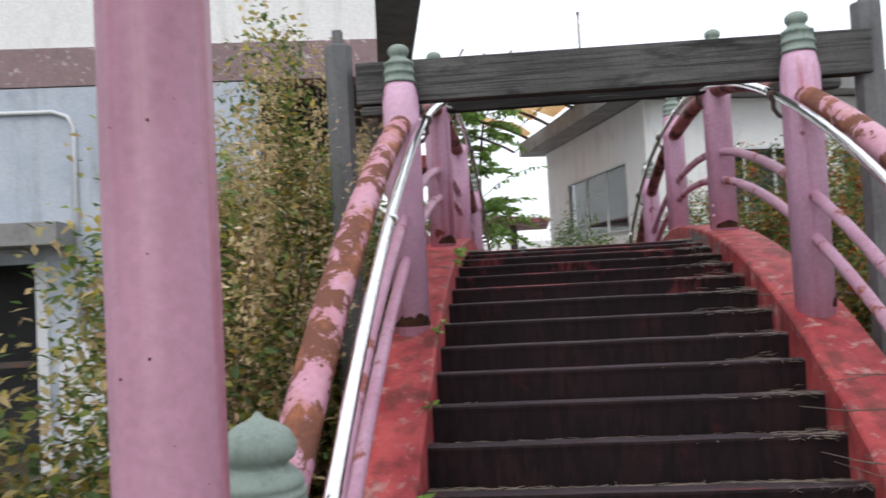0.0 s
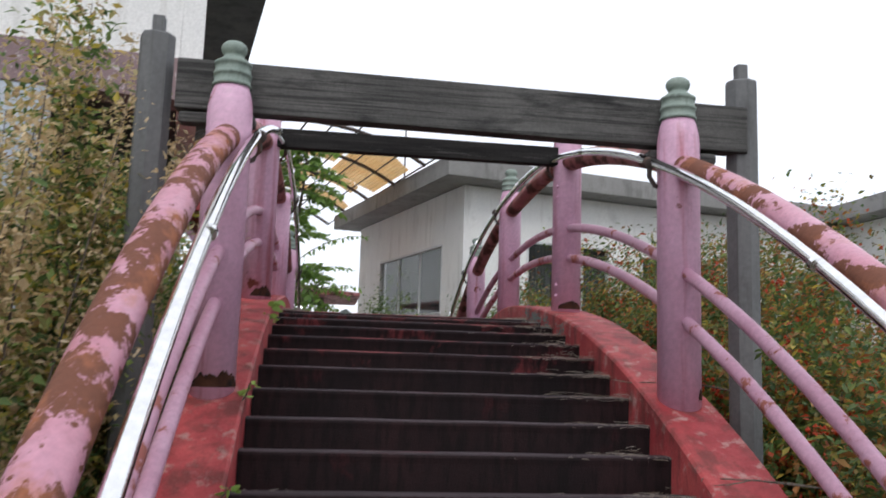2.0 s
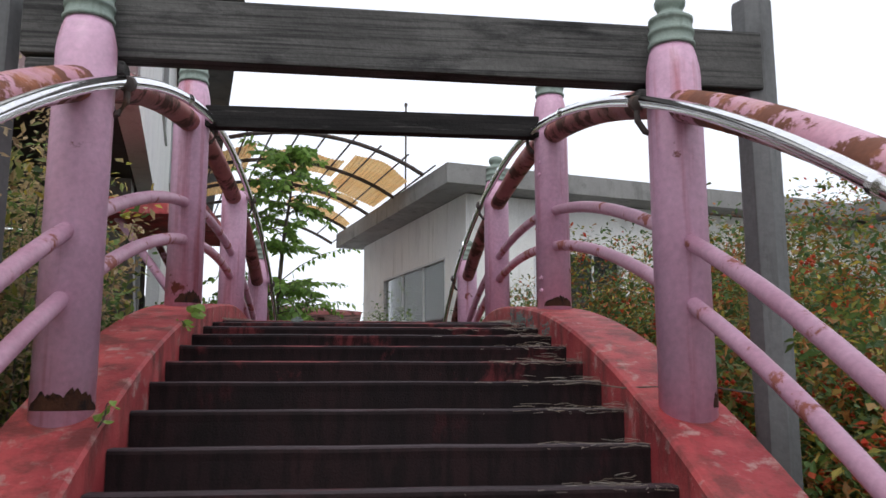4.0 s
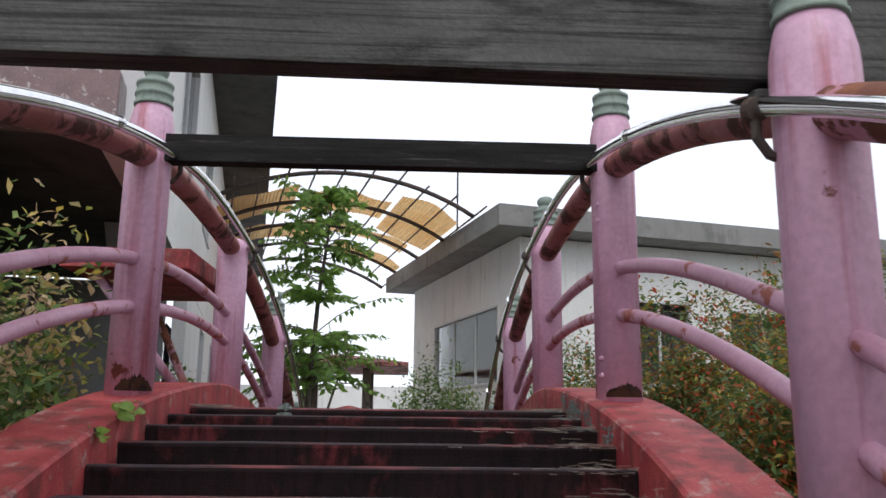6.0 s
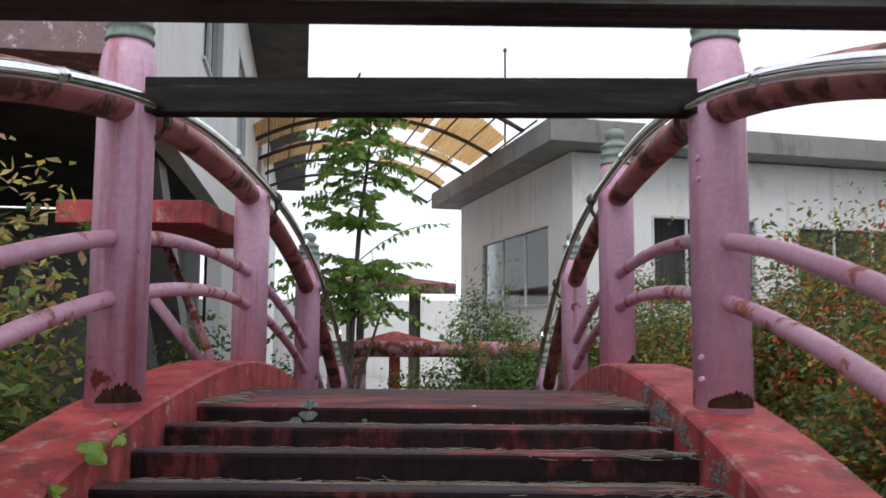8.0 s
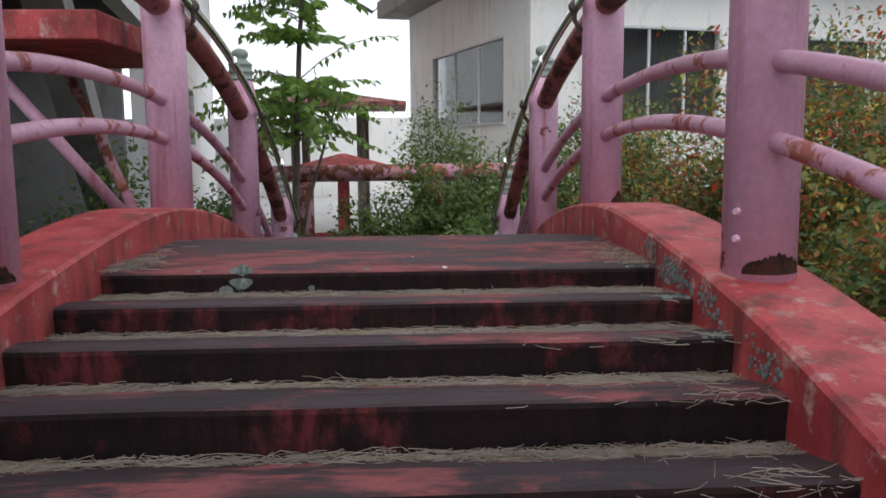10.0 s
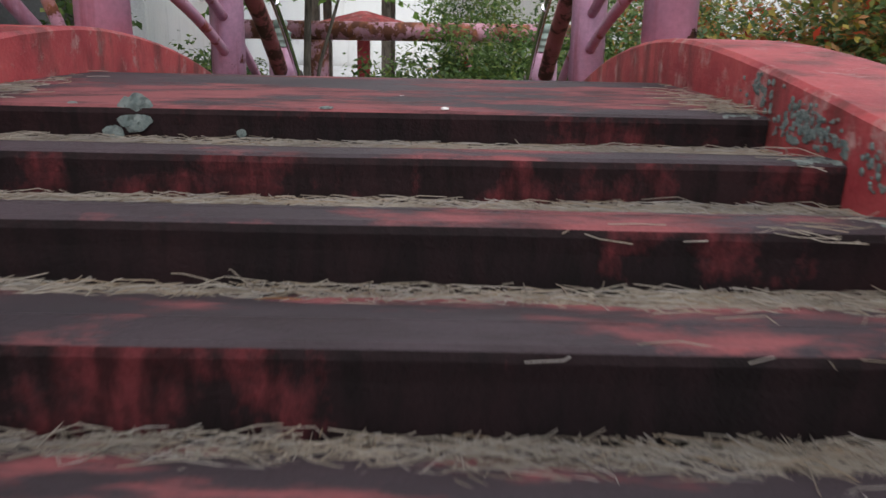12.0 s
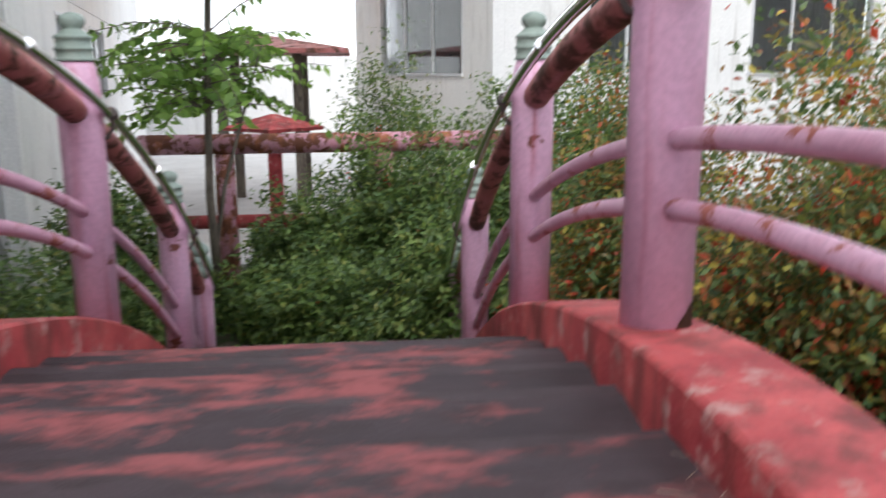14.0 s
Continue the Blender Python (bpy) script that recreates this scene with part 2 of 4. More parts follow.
def box(x0, x1, y0, y1, z0, z1, bevel=0.0, bm=None):
    own = bm is None
    bm = bm or bmesh.new()
    r = bmesh.ops.create_cube(bm, size=1.0, matrix=Matrix.LocRotScale(((x0 + x1) / 2, (y0 + y1) / 2, (z0 + z1) / 2), None, (abs(x1 - x0), abs(y1 - y0), abs(z1 - z0))))
    if bevel and own:
        bmesh.ops.bevel(bm, geom=bm.edges[:], offset=bevel, segments=2, affect="EDGES", profile=0.6)
    return bm


def turned(profile, seg=20, wob=0.0, cx=0, cy=0, bm=None):
    """A turned body from (radius, height) pairs."""
    bm = bm or bmesh.new()
    rings = []
    for r, z in profile:
        rings.append([bm.verts.new((cx + r * math.cos(a), cy + r * math.sin(a), z)) for a in (2 * math.pi * i / seg for i in range(seg))])
    for lo, hi in zip(rings, rings[1:]):
        for i in range(seg):
            bm.faces.new((lo[i], lo[(i + 1) % seg], hi[(i + 1) % seg], hi[i]))
    bm.faces.new(rings[0][::-1])
    bm.faces.new(rings[-1])
    return bm


def tube(points, radius, seg=12, bm=None):
    """A round bar along a line of points; radius may be one number or one for each point."""
    bm = bm or bmesh.new()
    pts = [Vector(p) for p in points]
    rad = radius if isinstance(radius, (list, tuple)) else [radius] * len(pts)
    rings = []
    up = Vector((0.31, 0.17, 0.93))
    for i, p in enumerate(pts):
        d = (pts[min(i + 1, len(pts) - 1)] - pts[max(i - 1, 0)]).normalized()
        u = d.cross(up if abs(d.dot(up)) < 0.95 else Vector((1, 0, 0))).normalized()
        v = u.cross(d)
        rings.append([bm.verts.new(p + rad[i] * (u * math.cos(a) + v * math.sin(a))) for a in (2 * math.pi * k / seg for k in range(seg))])
    for lo, hi in zip(rings, rings[1:]):
        for k in range(seg):
            bm.faces.new((lo[k], lo[(k + 1) % seg], hi[(k + 1) % seg], hi[k]))
    bm.faces.new(rings[0][::-1])
    bm.faces.new(rings[-1])
    bmesh.ops.recalc_face_normals(bm, faces=bm.faces[:])
    return bm


def leaf_cloud(rng, places, size, spread=1.0, droop=0.2):
    """Folded diamond leaves round the given places."""
    k = len(places)
    a, tilt = rng.uniform(0, 2 * np.pi, k), rng.normal(-droop, 0.55, k)
    d = np.stack([np.cos(a) * np.cos(tilt), np.sin(a) * np.cos(tilt), np.sin(tilt)], 1)
    side = np.stack([-np.sin(a), np.cos(a), rng.normal(0, 0.5, k)], 1)
    side /= np.linalg.norm(side, axis=1)[:, None]
    up = np.cross(d, side)
    s = size * rng.uniform(0.6, 1.35, k)[:, None]
    base = places
    v = np.stack([base, base + s * (0.5 * d + 0.27 * side + 0.08 * up), base + s * d, base + s * (0.5 * d - 0.27 * side + 0.08 * up)], 1).reshape(-1, 3)
    f = []
    for i in range(0, 4 * k, 4):
        f += [(i, i + 1, i + 2), (i, i + 2, i + 3)]
    return (v.tolist(), [], f)


def shrub(name, label, centre, radii, leaves, size, leaf_mat, seed, berries=0, twigs=26, lobes=22, sparse=0.0):
    """A shrub with twigs and clustered leaves, uneven in outline."""
    rng = np.random.default_rng(seed)
    root = thing(name, label, "shrub", pose(*centre), name.replace("_", " ") + " planting")
    rx, ry, rz = radii
    dirs = rng.normal(size=(lobes, 3))
    dirs /= np.linalg.norm(dirs, axis=1)[:, None]
    dirs[:, 2] = np.abs(dirs[:, 2]) * 1.0 + rng.uniform(-0.15, 0.1, lobes)
    lob = dirs * rng.uniform(0.45, 0.95, (lobes, 1)) * np.array(radii)
    lob[:, 2] = np.maximum(lob[:, 2], 0.06 * rz)
    bm = bmesh.new()
    tips = []
    for i in range(twigs):
        t = Vector(lob[i % lobes]) * rng.uniform(0.85, 1.25)
        b = Vector((rng.normal(0, 0.16) * rx, rng.normal(0, 0.16) * ry, 0))
        mid = b.lerp(t, 0.5) + Vector(rng.normal(0, 0.07, 3)) * rz
        mid.z = max(mid.z, 0.05)
        t.z = max(t.z, 0.05)
        tube([b, b.lerp(mid, 0.55), mid, mid.lerp(t, 0.55) + Vector(rng.normal(0, 0.02, 3)), t], [0.016, 0.013, 0.010, 0.007, 0.003], 5, bm)
        tips.append(t)
    part("branch", bm, BARK, root)
    per = leaves // (lobes * 14)
    sub = (lob[:, None, :] + np.clip(rng.normal(0, 0.25, (lobes, 14, 3)), -0.45, 0.36) * np.array(radii) * 0.85).reshape(-1, 3)
    p = (sub[:, None, :] + np.clip(rng.normal(0, 0.085 + 0.03 * sparse, (len(sub), per, 3)), -0.2, 0.17) * np.array(radii).mean()).reshape(-1, 3)
    p[:, 2] = np.abs(p[:, 2])
    part("foliage", leaf_cloud(rng, p, size), leaf_mat, root)
    if berries:
        q = sub[rng.integers(0, len(sub), berries)] * 0.97 + rng.normal(0, 0.04, (berries, 3))
        q = (q[:, None, :] + rng.normal(0, 0.025, (berries, 7, 3))).reshape(-1, 3)
        q[:, 2] = np.abs(q[:, 2])
        o = np.array([(1, 0, 0), (-1, 0, 0), (0, 1, 0), (0, -1, 0), (0, 0, 1), (0, 0, -1)]) * 0.016
        v = (q[:, None, :] + o).reshape(-1, 3)
        f = [(i + a, i + b2, i + c) for i in range(0, 6 * len(q), 6) for a, b2, c in ((0, 2, 4), (2, 1, 4), (1, 3, 4), (3, 0, 4), (2, 0, 5), (1, 2, 5), (3, 1, 5), (0, 3, 5))]
        tagged(part("berry_cluster", (v.tolist(), [], f), BERRY, root, "clusters of small red berries"), kind="stuff")
    return root


# ---- ground ----
bm = bmesh.new()
bmesh.ops.create_grid(bm, x_segments=60, y_segments=60, size=1.0)
for v in bm.verts:
    r = max(abs(v.co.x), abs(v.co.y))
    k = 14 + 2900 * max(0.0, r - 0.75) ** 2 * 4
    v.co.x, v.co.y = v.co.x * k * 1.3, v.co.y * k * 1.3 + 3
    v.co.z = 0.05 * noise.noise(Vector((v.co.x * 0.6, v.co.y * 0.6, 0))) * (1 if r < 0.8 else 0) - 0.03
tagged(part("ground", bm, GROUND, smooth=True), "leaf-littered earth around the bridge", "ground", kind="structure")

# ---- arched bridge ----
CY, CZ, R_GIRDER, R_RAIL, R_UP, R_LOW, R_CHROME, R_NOSE = 3.04, -5.62, 7.70, 8.74, 8.26, 8.06, 8.75, 7.548
HALF = 1.15


LIFT = {R_GIRDER: -0.052, R_LOW: -0.012, R_UP: 0.015, R_RAIL: 0.042, R_CHROME: 0.042}


def near_half(y):
    """1 on the near half of the bridge, easing to 0 past the crest, where the railing stands a little lower."""
    f = min(1.0, max(0.0, (3.7 - y) / 1.5))
    return f * f * (3 - 2 * f)


def arc_z(y, r):
    return CZ + math.sqrt(r * r - (y - CY) ** 2) + LIFT.get(r, 0.0) * near_half(y)


bridge = thing("arched_bridge", "pink and red painted steep arched footbridge with rusted railings", "bridge")


def girder(side):
    bm = bmesh.new()
    rows = []
    steps = 56
    a = math.acos(-CZ / R_GIRDER) if -CZ < R_GIRDER else 0
    for i in range(steps + 1):
        t = -a + 2 * a * i / steps
        row = []
        for x, r in ((0.985, R_GIRDER - 0.36), (0.985, R_GIRDER - 0.012), (0.998, R_GIRDER), (1.307, R_GIRDER), (1.32, R_GIRDER - 0.012), (1.32, R_GIRDER - 0.36)):
            row.append(bm.verts.new((side * x, CY + r * math.sin(t), max(CZ + r * math.cos(t) + LIFT[R_GIRDER] * near_half(CY + r * math.sin(t)), -0.06))))
        rows.append(row)
    for p, q in zip(rows, rows[1:]):
        for k in range(6):
            bm.faces.new((p[k], p[(k + 1) % 6], q[(k + 1) % 6], q[k]))
    bm.faces.new(rows[0]), bm.faces.new(rows[-1][::-1])
    bmesh.ops.recalc_face_normals(bm, faces=bm.faces[:])
    return part("girder", bm, RED, bridge, "red painted curved side girder, flaking")


girder(-1), girder(1)

# treads, from the crest down both ways
noses = [2.53, 2.13, 1.80, 1.47, 1.15, 0.85, 0.56, 0.26, -0.03, -0.29, -0.56, -0.83, -1.10, -1.35, -1.59, -1.82, -2.03]


SAG = 0.056


def nose_z(y):
    return arc_z(y, R_NOSE)


def tread(y0, y1, z, riser, flip=False):
    """One step: a thick board with a rounded nose and a closed riser, its back edge a little low."""
    s = -1 if flip else 1
    Y = lambda y: 2 * CY - y if flip else y
    bm = bmesh.new()
    sec = [(y0 + 0.008, z - riser - 0.03), (y0 + 0.004, z - 0.045), (y0, z - 0.018), (y0 + 0.004, z - 0.006), (y0 + 0.014, z), (y0 + 0.085, z), (y0 + 0.088, z - 0.003), (y0 + 0.091, z), (y1 + 0.03, z - SAG), (y1 + 0.03, z - riser - 0.03)]
    rows = [[bm.verts.new((x, Y(y), zz + 0.003 * noise.noise(Vector((x * 3, y * 2, 0))))) for y, zz in sec] for x in [-0.983 + 1.966 * i / 12 for i in range(13)]]
    for p, q in zip(rows, rows[1:]):
        for k in range(len(sec)):
            bm.faces.new((p[k], p[(k + 1) % len(sec)], q[(k + 1) % len(sec)], q[k]))
    bm.faces.new(rows[0]), bm.faces.new(rows[-1])
    bmesh.ops.recalc_face_normals(bm, faces=bm.faces[:])
    low = y0 < 0.7
    ob = part("tread", bm, TREAD_LOW if low else TREAD, bridge)
    # upright faces get the copy with shade in its colour
    ob.data.materials.append(RISER_LOW_SHADED if low else RISER_SHADED)
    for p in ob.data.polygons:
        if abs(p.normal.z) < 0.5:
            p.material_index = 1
    return ob


for i in range(len(noses) - 1):
    a, b_ = noses[i + 1], noses[i]
    for flip in (False, True):
        tread(a, b_, nose_z(a), nose_z(a) - (nose_z(noses[i + 2]) if i + 2 < len(noses) else 0) + 0.03, flip)

Y1 = 2 * CY - 2.53
bm = bmesh.new()
ztop = nose_z(2.53)
sec = [(2.538, ztop - 0.13), (2.534, ztop - 0.045), (2.53, ztop - 0.018), (2.534, ztop - 0.006), (2.545, ztop), (2.8, ztop + 0.006), (CY, ztop + 0.010), (2 * CY - 2.8, ztop + 0.006), (Y1 - 0.015, ztop), (Y1, ztop - 0.02), (Y1 - 0.012, ztop - 0.13)]
rows = [[bm.verts.new((x, y, z)) for y, z in sec] for x in (-0.983, -0.3, 0.3, 0.983)]
for p, q in zip(rows, rows[1:]):
    for k in range(len(sec)):
        bm.faces.new((p[k], p[(k + 1) % len(sec)], q[(k + 1) % len(sec)], q[k]))
bm.faces.new(rows[0]), bm.faces.new(rows[-1])
bmesh.ops.recalc_face_normals(bm, faces=bm.faces[:])
ob = part("crest_board", bm, TREAD, bridge, "dark crest platform with worn red paint")
# crest edges too: darker copy, shade put into the paint
ob.data.materials.append(RISER_SHADED)
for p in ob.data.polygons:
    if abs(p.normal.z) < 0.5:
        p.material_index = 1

CAP = [(0.094, 0.0), (0.096, 0.012), (0.088, 0.016), (0.088, 0.05), (0.094, 0.054), (0.094, 0.066), (0.087, 0.07), (0.085, 0.105), (0.091, 0.109), (0.091, 0.122), (0.08, 0.127), (0.062, 0.142), (0.050, 0.152), (0.047, 0.160), (0.054, 0.168), (0.062, 0.182), (0.064, 0.198), (0.058, 0.214), (0.042, 0.228), (0.018, 0.236), (0.002, 0.238)]
POINTED = [(0.118, 0.0), (0.118, 0.10), (0.112, 0.106), (0.118, 0.113), (0.118, 0.125), (0.108, 0.131), (0.114, 0.138), (0.112, 0.152), (0.095, 0.172), (0.078, 0.186), (0.074, 0.194), (0.090, 0.205), (0.098, 0.225), (0.096, 0.248), (0.082, 0.272), (0.055, 0.292), (0.022, 0.306), (0.010, 0.318), (0.001, 0.326)]


def ragged(cx, cy, z, side, seed, turn, wide):
    """A rusted-through patch at a post's foot, standing just off the surface."""
    rng = random.Random(seed)
    bm = bmesh.new()
    k = 34
    lift = [rng.uniform(0.5, 1.0) for _ in range(9)]
    lo, hi = [], []
    for i in range(k):
        f = i / (k - 1)
        a = turn + (f - 0.5) * wide
        h = 0.008 + 0.07 * math.sin(math.pi * f) ** 0.6 * lift[int(f * 8)] * rng.uniform(0.75, 1.15)
        lo.append(bm.verts.new((cx + 0.1115 * math.cos(a), cy + 0.1115 * math.sin(a), z - 0.004)))
        hi.append(bm.verts.new((cx + 0.1105 * math.cos(a), cy + 0.1105 * math.sin(a), z + h)))
    for i in range(k - 1):
        bm.faces.new((lo[i], lo[i + 1], hi[i + 1], hi[i]))
    r = bmesh.ops.solidify(bm, geom=bm.faces[:], thickness=0.003)
    return bm


def bridge_post(x, y, top, base, cap=CAP, seed=0, rust=None, bolts=False):
    r = 0.109
    h = cap[-1][1] if cap else 0
    zc = top - h
    prof = [(r, base - 0.05), (r, zc - 0.13), (r - 0.003, zc - 0.09), (r - 0.014, zc - 0.035), (0.084, zc)] if cap else [(r, base - 0.05), (r, zc - 0.02), (r - 0.02, zc)]
    p = part("post", turned(prof, 28, cx=x, cy=y), PINK, bridge, smooth=True)
    if cap:
        part("finial", turned([(a, zc + b2) for a, b2 in cap], 24, cx=x, cy=y), VERDIGRIS, p, "grey-green cast metal finial", smooth=True)
    if rust:
        part("rust_patch", ragged(x, y, base + 0.012, x, seed, *rust), RUST, p, "ragged rust hole at the foot")
    if bolts:
        for z in (base + 0.11, base + 0.19, base + 0.86, base + 0.94):
            a = math.pi + 0.55
            c = Vector((x + r * math.cos(a), y + r * math.sin(a), z))
            part("bolt", tube([c, c + Vector((math.cos(a), math.sin(a), 0)) * 0.012], [0.013, 0.009], 8), PINK, p)
    return p


POSTS = [("a", 0.0, 3.095), ("b", 2.05, 3.605), ("c", 4.08, 3.52), ("d", 6.03, 3.07), ("e", 8.0, 2.06)]
FAR_SHIFT = {-1: 0.09, 1: -0.08}
for key, y0, top in POSTS:
    for s in (-1, 1):
        y = y0 + (FAR_SHIFT[s] if key == "d" else 0.0)
        base = arc_z(y, R_GIRDER)
        rust = {("a", -1): (-1.2, 2.6), ("b", -1): (-1.0, 1.7), ("b", 1): (-1.5, 1.8), ("c", 1): (-0.7, 1.2), ("a", 1): (-0.6, 0.8)}.get((key, s))
        if (key, s) == ("c", -1):
            bridge_post(s * HALF, y, arc_z(y, R_RAIL) + 0.075, base, None)
        else:
            bridge_post(s * HALF, y, top, base, seed=ord(key) + s, rust=rust, bolts=(key, s) == ("b", 1))
for s in (-1, 1):
    bridge_post(s * HALF, -2.8, 1.36, 0.0, POINTED, seed=9)
    bridge_post(s * HALF, 2 * CY + 2.8, 1.36, 0.0, POINTED, seed=9)


def arc_points(x, r, y0, y1, k):
    return [(x, y0 + (y1 - y0) * i / k, arc_z(y0 + (y1 - y0) * i / k, r)) for i in range(k + 1)]


STATIONS = [-2.8, 0.0, 2.05, 4.08, 6.03, 8.0, 2 * CY + 2.8]
for s in (-1, 1):
    stops = [y + (FAR_SHIFT[s] if y == 6.03 else 0.0) for y in STATIONS]
    for y0, y1 in zip(stops, stops[1:]):
        near = y0 < 0
        pts = arc_points(s * HALF, R_RAIL, y0, y1, 14)
        part("handrail", tube(pts, 0.066, 16), PINK_RAIL if near else RUST_RAIL, bridge, "thick rusted tubular handrail", smooth=True)
        for r in (R_UP, R_LOW):
            a, b_ = y0 + 0.06, y1 - 0.06
            if near:
                a = -2.05 if r == R_LOW else -2.3
            part("baluster_rail", tube(arc_points(s * HALF, r, a, min(b_, 8.6), 12), 0.032, 10), PINK_BAR, bridge, smooth=True)
    chrome = part("steel_handrail", tube(arc_points(s * 1.01, R_CHROME, -2.75, 2 * CY + 2.75, 72), 0.025, 14), CHROME, bridge, "shiny stainless steel tube handrail", smooth=True)
    for y in stops[1:-1]:
        z = arc_z(y, R_CHROME)
        part("bracket", tube([(s * (HALF - 0.09), y + 0.02, z - 0.13), (s * 1.03, y + 0.02, z - 0.12), (s * 1.0, y + 0.02, z - 0.075), (s * 1.0, y + 0.02, z - 0.02)], 0.013, 8), IRON, chrome)
        d = Vector((0, 1, -(y - CY) / (z - CZ))).normalized()
        c = Vector((s * 1.0, y + 0.02, z))
        part("collar", tube([c - d * 0.022, c + d * 0.022], 0.031, 12), IRON, chrome)
    for y in (-1.45, 1.2, 3.1, 5.1, 7.0):
        z = arc_z(y, R_CHROME)
        d = Vector((0, 1, -(y - CY) / (z - CZ))).normalized()
        c = Vector((s * 1.0, y, z))
        part("sleeve_joint", tube([c - d * 0.012, c + d * 0.012], 0.0268, 12), CHROME, chrome)

# ---- wooden gate over the bridge ----
gate = thing("wooden_gate_frame", "weathered grey timber gate frame standing over the bridge", "gate")
for x in (-1.56, 1.61):
    g = part("gate_post", turned([(0.088, -0.05), (0.088, 3.16), (0.082, 3.17)], 8, cx=x, cy=0.2), GREY_POST, gate)
    part("tenon", box(x - 0.03, x + 0.03, 0.17, 0.23, 3.165, 3.27, 0.006), GREY_POST, g)
bm = box(-1.44, 1.60, 0.106, 0.215, 2.755, 3.015, 0.012)
for v in bm.verts:
    v.co.z += 0.018 - 0.011 * (v.co.x + 1.44)
part("crossbeam", bm, GREY_WOOD, gate, "thick weathered grey crossbeam")
for s in (-1, 1):
    part("corbel", box(s * 1.04, s * 1.42, 0.11, 0.21, 2.685 - 0.016 * s, 2.744 - 0.016 * s, 0.02), GREY_WOOD, gate)
bar = part("tie_beam", box(-1.19, 1.19, 1.99, 2.08, 3.075, 3.215, 0.006), DARK_WOOD, None)
tagged(bar, "dark weathered timber tie beam between the bridge posts", "beam")

column = thing("pink_column", "tall pink painted steel column with rust streaks", "column")
# the shaft's shade is in its paint colour, no caster stands near it
part("shaft", turned([(0.112, -0.05), (0.112, 0.02), (0.102, 0.03), (0.102, 4.8), (0.09, 4.82)], 28, cx=-1.10, cy=-3.42), PINK_SHADED, column, smooth=True)
part("base_plate", box(-1.24, -0.96, -3.56, -3.28, -0.05, 0.0, 0.004), RUST, column)

# ---- building beside the bridge ----
DL = Vector((-0.185, 1, 0)).normalized()
NL = Vector((DL.y, -DL.x, 0))
CORNER = Vector((-1.9, 3.6, 0))
building = thing("old_building", "weathered white plastered building with open ground floor and deep eaves", "building")
bmat = Matrix(((NL.x, DL.x, 0, CORNER.x), (NL.y, DL.y, 0, CORNER.y), (0, 0, 1, 0), (0, 0, 0, 1)))
building.matrix_world = bmat
ROOF_Z, BAND0, BAND1 = 8.0, 3.82, 4.22


def wall_with_holes(u0, u1, z0, z1, thick, holes, axis, at):
    """A wall cut into strips round its openings. axis 'v': runs along local y at local x = at; 'u': along local x at local y = at."""
    bm = bmesh.new()
    us = sorted({u0, u1, *[h for o in holes for h in o[:2]]})
    zs = sorted({z0, z1, *[h for o in holes for h in o[2:]]})
    for a, b_ in zip(us, us[1:]):
        run = None
        for c, d in zip(zs, zs[1:]):
            solid = not any(o[0] < (a + b_) / 2 < o[1] and o[2] < (c + d) / 2 < o[3] for o in holes)
            if solid:
                run = (run[0], d) if run else (c, d)
            if run and (not solid or d == zs[-1]):
                if axis == "v":
                    box(at - thick, at, a, b_, *run, bm=bm)
                else:
                    box(a, b_, at, at + thick, *run, bm=bm)
                run = None
    bmesh.ops.remove_doubles(bm, verts=bm.verts[:], dist=0.0005)
    return bm


def window(parent, u0, u1, z0, z1, at, axis, panes=3, curtain=True):
    """A sliding window: frame, sill, mullions, glass, and a curtain behind."""
    def B(a, b_, c, d, depth0, depth1, bev=0.0):
        return box(at + depth0, at + depth1, a, b_, c, d, bev) if axis == "v" else box(a, b_, at - depth1, at - depth0, c, d, bev)
    w = part("window", B(u0, u1, z1 - 0.05, z1, -0.12, 0.012, 0.004), WHITE_FRAME, parent)
    part("window_frame", B(u0, u0 + 0.05, z0, z1 - 0.052, -0.12, 0.010, 0.004), WHITE_FRAME, w)
    part("window_frame", B(u1 - 0.05, u1, z0, z1 - 0.052, -0.12, 0.010, 0.004), WHITE_FRAME, w)
    part("window_sill", B(u0 - 0.03, u1 + 0.03, z0 - 0.04, z0 - 0.002, -0.1, 0.04, 0.004), WHITE_FRAME, w)
    for i in range(1, panes):
        u = u0 + (u1 - u0) * i / panes
        part("mullion", B(u - 0.022, u + 0.022, z0, z1 - 0.052, -0.09, -0.03, 0.003), WHITE_FRAME, w)
    for i in range(panes):
        a, b_ = u0 + (u1 - u0) * i / panes, u0 + (u1 - u0) * (i + 1) / panes
        g = part("pane", B(a + 0.024, b_ - 0.024, z0 + 0.01, z1 - 0.054, -0.066, -0.060), GLASS, w)
        g.visible_shadow = False
    # dark sheet behind the glass in place of an unlit room
    part("dark_backing", B(u0, u1, z0, z1, -0.62, -0.6), ROOM_DARK, w)
    if curtain:
        bm = bmesh.new()
        k = int((u1 - u0) / 0.03)
        vs = []
        for i in range(k + 1):
            u = u0 + 0.03 + (u1 - u0 - 0.06) * i / k
            dpt = -0.2 + 0.018 * math.sin(i * 1.9) + 0.01 * math.sin(i * 0.7)
            vs.append([bm.verts.new((at + dpt, u, z) if axis == "v" else (u, at - dpt, z)) for z in (z0, z1)])
        for p, q in zip(vs, vs[1:]):
            bm.faces.new((p[0], q[0], q[1], p[1]))
        bmesh.ops.solidify(bm, geom=bm.faces[:], thickness=0.004)
        part("curtain", bm, CURTAIN, w, "grey pleated curtain", smooth=True)
    return w


